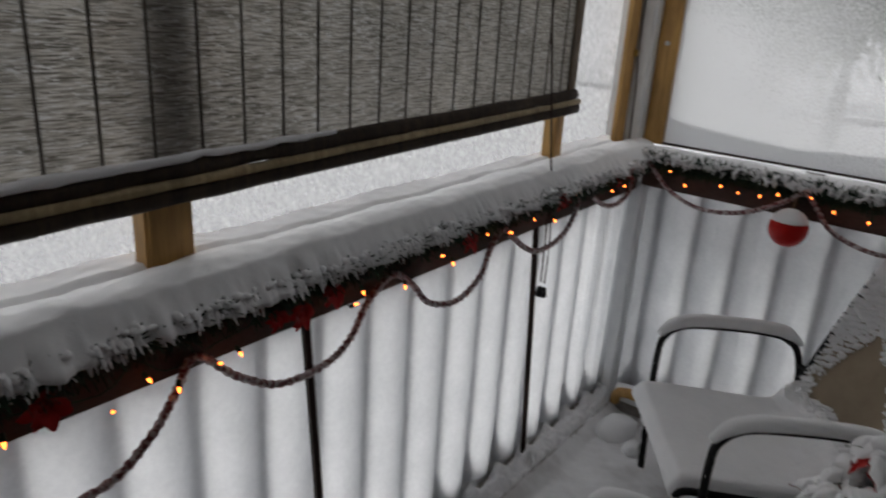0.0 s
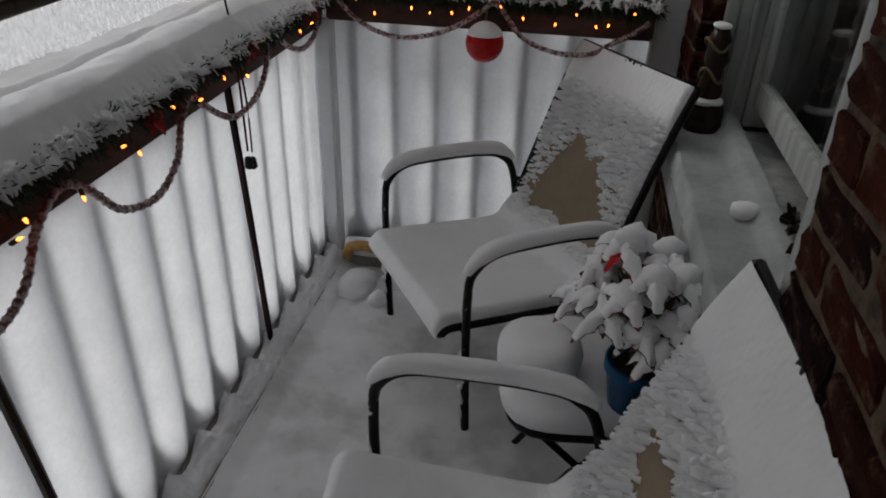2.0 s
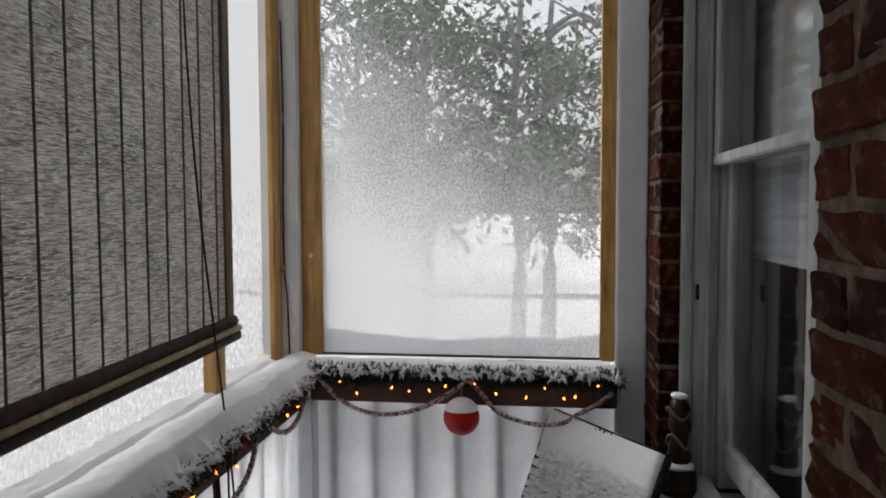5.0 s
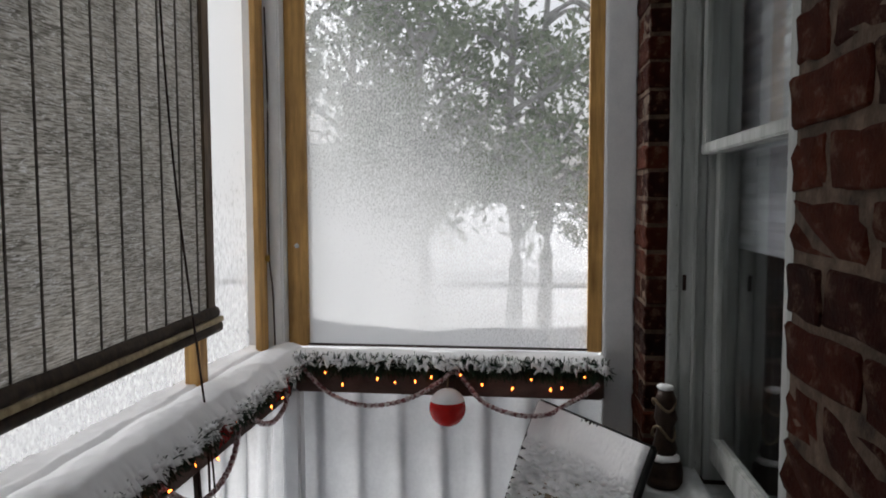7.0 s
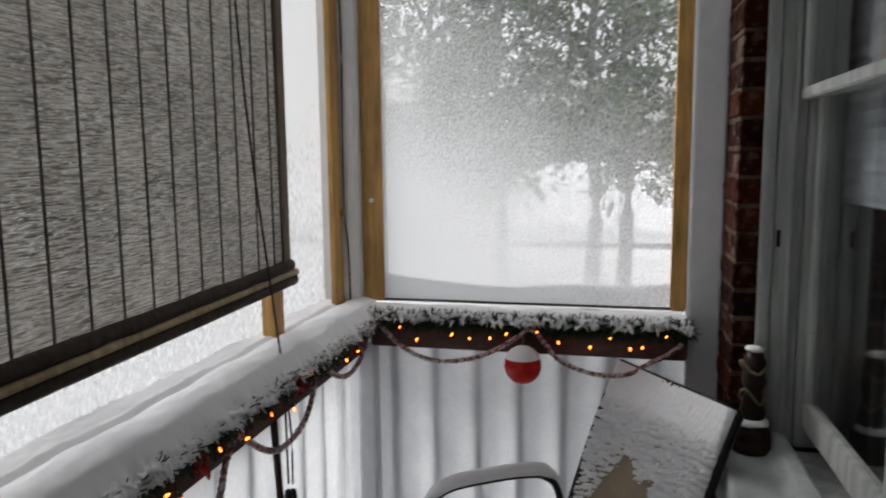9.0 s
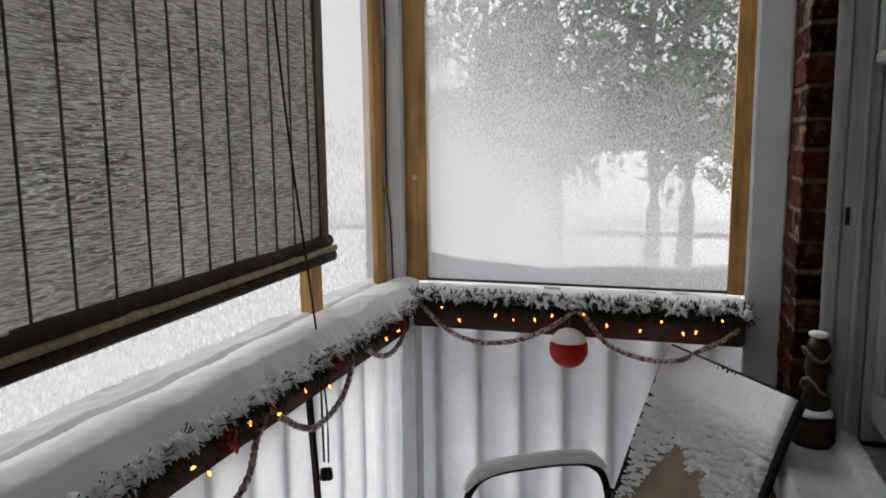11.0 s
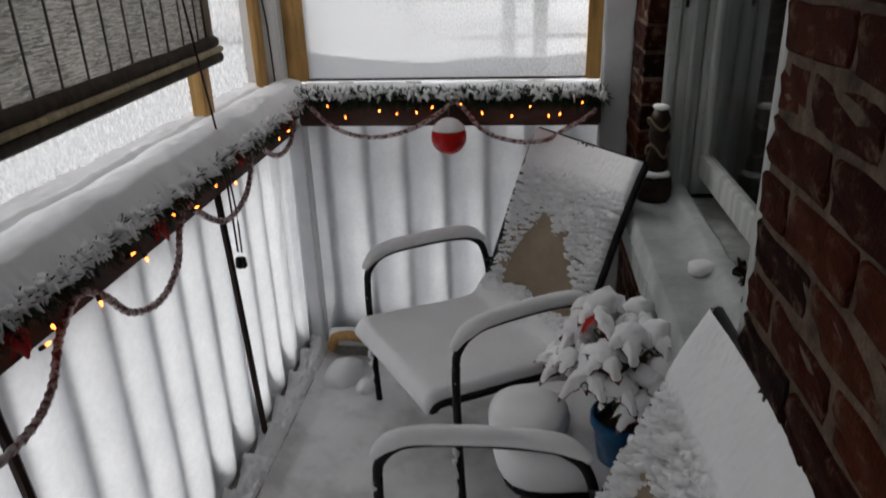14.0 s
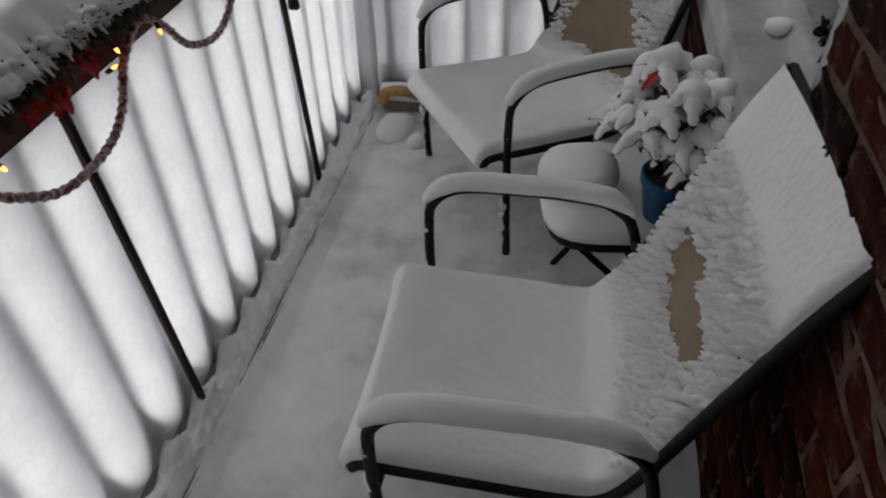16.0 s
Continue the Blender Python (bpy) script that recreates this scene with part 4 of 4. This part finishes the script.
def chair(label, m, seed, bare, smooth_from):
    """A sling chair: bent tube arms and legs, a seat frame and the sling. bare(u, s) gives how far the snow has slid off."""
    c = thing("patio_chair", label, "chair", "patio chairs", m)
    for side in (-1, 1):
        x = 0.295 * side
        legs = smooth_path([(x, 0.065, -0.05), (x, 0.055, 0.20), (x, 0.052, 0.42), (x, 0.066, 0.490), (x, 0.125, 0.530), (x, 0.25, 0.536), (x, 0.38, 0.530), (x, 0.455, 0.510), (x, 0.505, 0.44), (x, 0.545, 0.20), (x, 0.585, -0.05)], 7)
        frame_tube = part("arm_frame", tube(legs, 0.0115, 10), STEEL, c, smooth=True)
        arm = [p for p in legs if p.z > 0.478]
        part("arm_snow", tube(arm, lambda s: 0.0225 * min(1, 0.45 + 3.5 * min(s, 1 - s)) + 0.0015 * nz(s * 12, seed), 10, None, 0.95, 0.018), SNOW, frame_tube, "rounded snow on the arm", True)
        rail = smooth_path([(0.256 * side, y, z - 0.004) for y, z in PROFILE], 5)
        part("seat_frame", tube(rail, 0.0115, 8), STEEL, c, smooth=True)
        part("bracket", tube([(0.256 * side, 0.058, 0.300), (x, 0.056, 0.302)], 0.008, 7), STEEL, c)
        part("bracket", tube([(0.256 * side, 0.522, 0.43), (x, 0.503, 0.425)], 0.008, 7), STEEL, c)
        part("leg_snow", tube([(x + 0.008 * math.sin(k * 1.3 + seed), 0.055 - 0.009, 0.03 + 0.0125 * k) for k in range(33)], lambda s: max(0.0015, 0.0055 + 0.014 * nz(s * 16, seed + 3)), 6), SNOW, frame_tube, "snow stuck to the leg", True)
    part("front_bar", tube([(-0.256, 0.0, 0.294), (0.256, 0.0, 0.294)], 0.0115, 8), STEEL, c, smooth=True)
    part("top_bar", tube([(-0.256, 0.70, 0.868), (0.256, 0.70, 0.868)], 0.0105, 8), STEEL, c, smooth=True)
    line = smooth_path([(0, y, z) for y, z in PROFILE], 10)
    lens = [0.0]
    for a, b in zip(line, line[1:]):
        lens.append(lens[-1] + (b - a).length)
    def along(s):
        d = s * lens[-1]
        k = min(max(0, next((i for i, l in enumerate(lens) if l >= d), len(lens) - 1) - 1), len(line) - 2)
        p = line[k].lerp(line[k + 1], (d - lens[k]) / max(1e-6, lens[k + 1] - lens[k]))
        t = (line[k + 1] - line[k]).normalized()
        return p, Vector((0, -t.z, t.y))
    def cloth(off):
        def f(u, v):
            p, n = along(v)
            sag = 0.018 * (1 - (2 * u - 1) ** 2)
            return p + Vector(((u - 0.5) * 0.51, 0, 0)) - n * (sag + off)
        return f
    part("sling", field(10, 40, cloth(0.0), closed=cloth(0.004)), SLING, c, "tan woven sling", True)
    def snow(u, v):
        p, n = along(min(1.0, max(0.0, v)))
        w = 2 * u - 1
        sag = 0.018 * (1 - w * w)
        back = min(1, max(0, (v - 0.47) / 0.09))
        top = min(1, max(0, (v - smooth_from) / 0.07))
        n1 = nz(w * 3 + seed, v * 8, seed)
        near, _ = noise.voronoi(Vector((w * 17 + 6.0 * v + seed + 0.6 * nz(w * 9, v * 22, 1.0), v * 50 - 5.0 * w, seed + 0.6 * n1)))
        flake = min(1.0, max(0.0, (near[1] - near[0] - 0.06) / 0.30)) ** 0.45
        fine = nz(w * 26, v * 66 + seed, 2.0)
        flat = 0.046 + 0.004 * nz(w * 2, v * 5, seed) - 0.004 * w * w + 0.0012 * fine
        rough = (-0.013 + 0.046 * flake + 0.010 * n1 + 0.006 * fine) * (1 - top) + (0.026 + 0.002 * fine) * top
        h = flat * (1 - back) + rough * back
        h = h * max(0.0, 1 - abs(w) ** 30) ** 0.5
        if v < 0.025:
            h *= (max(0.0, v) / 0.025) ** 0.5
        h -= 0.07 * bare(w, v + 0.03 * nz(w * 7, v * 12, seed))
        out = Vector(((u - 0.5) * (0.512 - 0.006 * back), -0.018 * max(0, 1 - v / 0.05), -0.012 * max(0, 1 - v / 0.02)))
        return p + out + n * (max(h, -0.030) - sag)
    part("seat_snow", field(150, 320, snow), SNOW, c, "snow lying thick on the seat and clinging to the back", True)
    return c


def bare_one(w, v):
    f = (v + 0.035 * nz(w * 3.1, v * 9, 4.0) - 0.548) / 0.215
    q = ((w - 0.08 + 0.42 * f) / max(0.15, 0.86 * (1 - 0.72 * f))) ** 2 + max(0.0, f) ** 4 + (max(0.0, -f) / 0.14) ** 2
    return (max(0.0, 1 - q) ** 0.5 if q < 1 else 0.0) + 0.22 * max(0.0, 1 - q / 4.5)


def bare_two(w, v):
    q = ((w + 0.06) / 0.62) ** 2 + ((v - 0.668) / 0.056) ** 2
    return (max(0.0, 1 - q) ** 0.6 if q < 1 else 0.0) + 0.16 * max(0.0, 1 - q / 5)


chair("snow-laden black tube patio chair with tan sling in the corner", pose(-0.155, 1.638, 0.028, 0, 0, -55.5), 1.3, bare_one, 0.84)
chair("snow-laden black tube patio chair with tan sling beside the bricks", pose(-0.123, 0.729, 0.0, 0, 0, -88.5), 4.7, bare_two, 0.80)

# ---- side table, mound, potted plant ----
table = thing("side_table", "small black folding table under a thick pad of snow", "table", "", pose(0.345, 1.295, 0.0, 0, 0, 8))
def superround(a, r, k=4.0):
    return r / (abs(math.cos(a)) ** k + abs(math.sin(a)) ** k) ** (1 / k)
def pad(profile, segs=40):
    bm = bmesh.new()
    rings = [[bm.verts.new((superround(2 * math.pi * k / segs, r) * math.cos(2 * math.pi * k / segs), superround(2 * math.pi * k / segs, r) * math.sin(2 * math.pi * k / segs), z)) for k in range(segs)] for r, z in profile]
    for a, b in zip(rings, rings[1:]):
        for k in range(segs):
            bm.faces.new((a[k], a[(k + 1) % segs], b[(k + 1) % segs], b[k]))
    bm.faces.new(rings[0])
    bm.faces.new(rings[-1])
    bmesh.ops.recalc_face_normals(bm, faces=bm.faces)
    return bm
part("tabletop", pad([(0.165, 0.318), (0.180, 0.322), (0.184, 0.335), (0.175, 0.345)]), STEEL, table, smooth=True)
part("table_snow", pad([(0.178, 0.346), (0.190, 0.355), (0.194, 0.375), (0.186, 0.395), (0.165, 0.406), (0.10, 0.411), (0.001, 0.412)]), SNOW, table, "thick rounded snow", True)
for sx in (-1, 1):
    for sy in (-1, 1):
        part("leg", tube([(0.13 * sx, 0.12 * sy, 0.322), (-0.02 * sx, 0.125 * sy, 0.17), (-0.15 * sx, 0.13 * sy, -0.04)], 0.009, 7), STEEL, table)
tagged(link_mesh("snow_mound", lathe([(0.070, 0.0), (0.090, 0.014), (0.094, 0.040), (0.088, 0.062), (0.068, 0.076), (0.03, 0.074), (0.001, 0.071)], 32, (0.248, 1.255, 0.408)), SNOW, None, "", True), "round dish buried in snow on the side table", "dish")

plant = thing("potted_plant", "poinsettia in a blue pot bowed under snow", "plant", "", pose(0.447, 1.165, 0.408))
part("pot", lathe([(0.045, 0.0), (0.050, 0.003), (0.064, 0.09), (0.070, 0.095), (0.070, 0.115), (0.062, 0.117), (0.058, 0.10)], 28), BLUEPOT, plant, "glazed blue pot", True)
part("soil", lathe([(0.058, 0.098), (0.03, 0.104), (0.001, 0.105)], 20), DARKBROWN, plant)
rngp = random.Random(21)
heads = []
for i in range(24):
    a = i * 2.4
    r = 0.040 + 0.100 * math.sqrt(i / 24)
    heads.append(Vector((math.cos(a) * r * 0.95 - 0.005, 0.085 + math.sin(a) * r * 1.15, 0.325 - 7.2 * r * r + rngp.uniform(-0.03, 0.03))))
heads[4] = Vector((-0.063, 0.056, 0.325))
for i, h in enumerate(heads):
    part("stem", tube(smooth_path([(0.01 * math.cos(i), 0.01 * math.sin(i), 0.10), (h.x * 0.5, h.y * 0.5, 0.16 + h.z * 0.25), tuple(h)], 4), 0.004, 5), LEAFGREEN, plant)


def leaf(base, d, ln, wd, droop):
    side = d.cross(Vector((0, 0, 1))).normalized()
    return lambda u, v: base + d * (ln * u) + side * ((v - 0.5) * 2 * wd * (math.sin(math.pi * min(1, u * 0.93 + 0.05)) ** 0.8) * (1 + 0.25 * math.sin(u * 16))) + Vector((0, 0, -droop * u * u + 0.006 * abs(v - 0.5)))


for i, h in enumerate(heads):
    n_leaf = 5
    for k in range(n_leaf):
        a = k * 2 * math.pi / n_leaf + rngp.uniform(-0.3, 0.3)
        d = Vector((math.cos(a), math.sin(a), 0.12)).normalized()
        ln, wd = rngp.uniform(0.05, 0.08), rngp.uniform(0.014, 0.021)
        red = i == 4 and k in (0, 2, 3)
        if red:
            ln, wd = ln * 0.55, wd * 0.75
        f = leaf(h, d, ln, wd, rngp.uniform(0.03, 0.06))
        leaf_ob = part("leaf", field(6, 4, f), RED if red or i == 4 else (PINKLEAF if (i + k) % 3 else LEAFGREEN), plant, "red bract" if i == 4 else "", True)
        if not red:
            def cap(u, v, f=f):
                e = (math.sin(math.pi * u) ** 0.4) * (1 - (2 * v - 1) ** 4)
                p = f(0.03 + 0.88 * u, 0.5 + (v - 0.5) * 0.86)
                return p + Vector((0, 0, 0.002 + 0.022 * e * (1 + 0.3 * nz(p.x * 60, p.y * 60))))
            part("leaf_snow", field(8, 6, cap, closed=lambda u, v, f=f: f(0.03 + 0.88 * u, 0.5 + (v - 0.5) * 0.86) + Vector((0, 0, 0.001))), SNOW, leaf_ob, "snow on the leaf", True)
    if i % 4 != 0:
        part("snow_clump", blob(tuple(h + Vector((0, 0, 0.015))), (0.036, 0.033, 0.024), i * 1.7, 0.6), SNOW, plant, "clump of snow", True)

# ---- figurine on the sill, small wooden piece in the corner ----
bm = lathe([(0.050, 0.0), (0.054, 0.004), (0.056, 0.022), (0.050, 0.027), (0.051, 0.040), (0.047, 0.070), (0.036, 0.074), (0.030, 0.085), (0.034, 0.11), (0.027, 0.145), (0.024, 0.17), (0.031, 0.195), (0.027, 0.225), (0.030, 0.25), (0.020, 0.275), (0.001, 0.282)], 18, (0, 0, 0))
for v in bm.verts:
    k = 1 + 0.18 * nz(v.co.x * 30, v.co.y * 30, v.co.z * 25) * (v.co.z > 0.075)
    v.co.x, v.co.y = v.co.x * k, v.co.y * k
figure = tagged(link_mesh("figurine", bm, DARKBROWN, None, "", True), "dark brown clay figurine on a round base with snow on it", "figurine")
figure.matrix_world = pose(0.622, 1.965, SILL - 0.002)
tagged(link_mesh("ribbon", tube(smooth_path([(0.030 * math.cos(a) + 0.622 - 0.006, 0.030 * math.sin(a) + 1.965 - 0.006, SILL + 0.155 + 0.02 * math.sin(2 * a)) for a in [k * 0.5 for k in range(14)]], 4), 0.0042, 6), STRAW, None, "", True), "straw-coloured ribbon tied round the figurine", "ribbon")
tagged(link_mesh("ribbon", tube(smooth_path([(0.031 * math.cos(a) + 0.622 - 0.006, 0.031 * math.sin(a) + 1.965 - 0.006, SILL + 0.235 + 0.015 * math.sin(2 * a + 1)) for a in [k * 0.5 for k in range(14)]], 4), 0.0042, 6), STRAW, None, "", True), "straw-coloured ribbon tied round the figurine", "ribbon")
tagged(link_mesh("figurine_snow", blob((0.618, 1.955, SILL + 0.083), (0.046, 0.046, 0.012), 6.0), SNOW, None, "", True), "snow on the base of the figurine", "snow")
tagged(link_mesh("figurine_snow", blob((0.620, 1.962, SILL + 0.281), (0.024, 0.024, 0.010), 7.0), SNOW, None, "", True), "snow on the head of the figurine", "snow")
tagged(link_mesh("wood_offcut", tube(smooth_path([(-0.50, 2.175, 0.06), (-0.485, 2.165, 0.105), (-0.44, 2.16, 0.122), (-0.39, 2.165, 0.115), (-0.36, 2.172, 0.10)], 5), 0.020, 8), PINE, None, "", True), "bent orange-brown wooden piece half under snow", "wood")
for cx, cy, r in ((-0.43, 2.06, 0.075), (-0.33, 1.98, 0.04)):
    tagged(link_mesh("snow_hummock", blob((cx, cy, 0.015), (r, r * 1.2, r * 0.75), cx * 9), SNOW, None, "", True), "rounded hump of snow on the floor in the corner", "snow")

# ---- bricks ----
COURSE, LONG, JOINT = 0.078, 0.215, 0.011


def brick_mesh(lx, ly, seed):
    bm = box(-lx / 2, lx / 2, -ly / 2, ly / 2, -(COURSE - JOINT) / 2, (COURSE - JOINT) / 2, 0)
    bmesh.ops.subdivide_edges(bm, edges=[e for e in bm.edges if e.calc_length() > 0.05], cuts=2, use_grid_fill=True)
    bmesh.ops.bevel(bm, geom=[e for e in bm.edges if e.calc_face_angle(0) > 1], offset=0.004, segments=1, affect="EDGES")
    for v in bm.verts:
        v.co += Vector((nz(v.co.x * 40 + seed, v.co.y * 40, v.co.z * 40), nz(v.co.y * 40, seed, v.co.z * 30), nz(v.co.z * 50, v.co.y * 20, seed))) * 0.008
    me = bpy.data.meshes.new("brick")
    bm.to_mesh(me)
    bm.free()
    me.materials.append(BRICK)
    return me


MESHES = {}
def lay_brick(y0, y1, z, i, rest, x=XW, depth=0.10):
    ln = y1 - y0 - JOINT
    key = (round(ln, 2), i % 4, depth)
    if key not in MESHES:
        MESHES[key] = brick_mesh(depth, max(0.03, round(ln, 2)), len(MESHES) * 3.7)
    proud = 0.0035 + 0.0025 * math.sin(i * 12.9)
    if rest is not None:
        rest.append((MESHES[key], (x - proud + depth / 2, (y0 + y1) / 2, z)))
        return
    ob = new("brick", MESHES[key])
    ob.parent = WALL
    ob.matrix_local = pose(x - proud + depth / 2, (y0 + y1) / 2, z, 0.5 * math.sin(i * 7.1), 0, 0.5 * math.sin(i * 3.3))


rest_bricks = []
i = 0
for c in range(-1, int((TOP + 0.1) / COURSE)):
    z = c * COURSE + 0.045
    if z > TOP - 0.03:
        break
    open_here = SILL - 0.13 < z < 2.3
    for y0, y1 in (((BACK, Y_NEAR), (Y_FAR, 2.262)) if open_here else ((BACK, 2.262),)):
        edge = y1 if y1 < 1 else (y0 if open_here else None)
        if edge == y1:
            cuts, y = [y1], y1 - (LONG if c % 2 else LONG * 0.5)
            while y > y0:
                cuts.append(y)
                y -= LONG
            cuts = [y0] + cuts[::-1]
        else:
            cuts, y = [y0], y0 + (LONG if c % 2 else LONG * 0.5)
            while y < y1 - 0.03:
                cuts.append(y)
                y += LONG
            cuts.append(y1)
        for a, b in zip(cuts, cuts[1:]):
            if b - a < 0.04:
                continue
            i += 1
            near = b > 0.12 and z < 2.15
            lay_brick(a - (JOINT * 0.5 + 0.001 if abs(a - Y_FAR) < 0.01 and open_here else 0), b + (JOINT * 0.5 + 0.001 if abs(b - Y_NEAR) < 0.01 else 0), z, i, None if near else rest_bricks, depth=0.062)
bm = bmesh.new()
for me, place in rest_bricks:
    n0 = len(bm.verts)
    bm.from_mesh(me)
    bm.verts.ensure_lookup_table()
    for v in list(bm.verts)[n0:]:
        v.co += Vector(place)
tagged(part("brickwork", bm, BRICK, WALL), "further bricks of the same wall", kind="stuff")
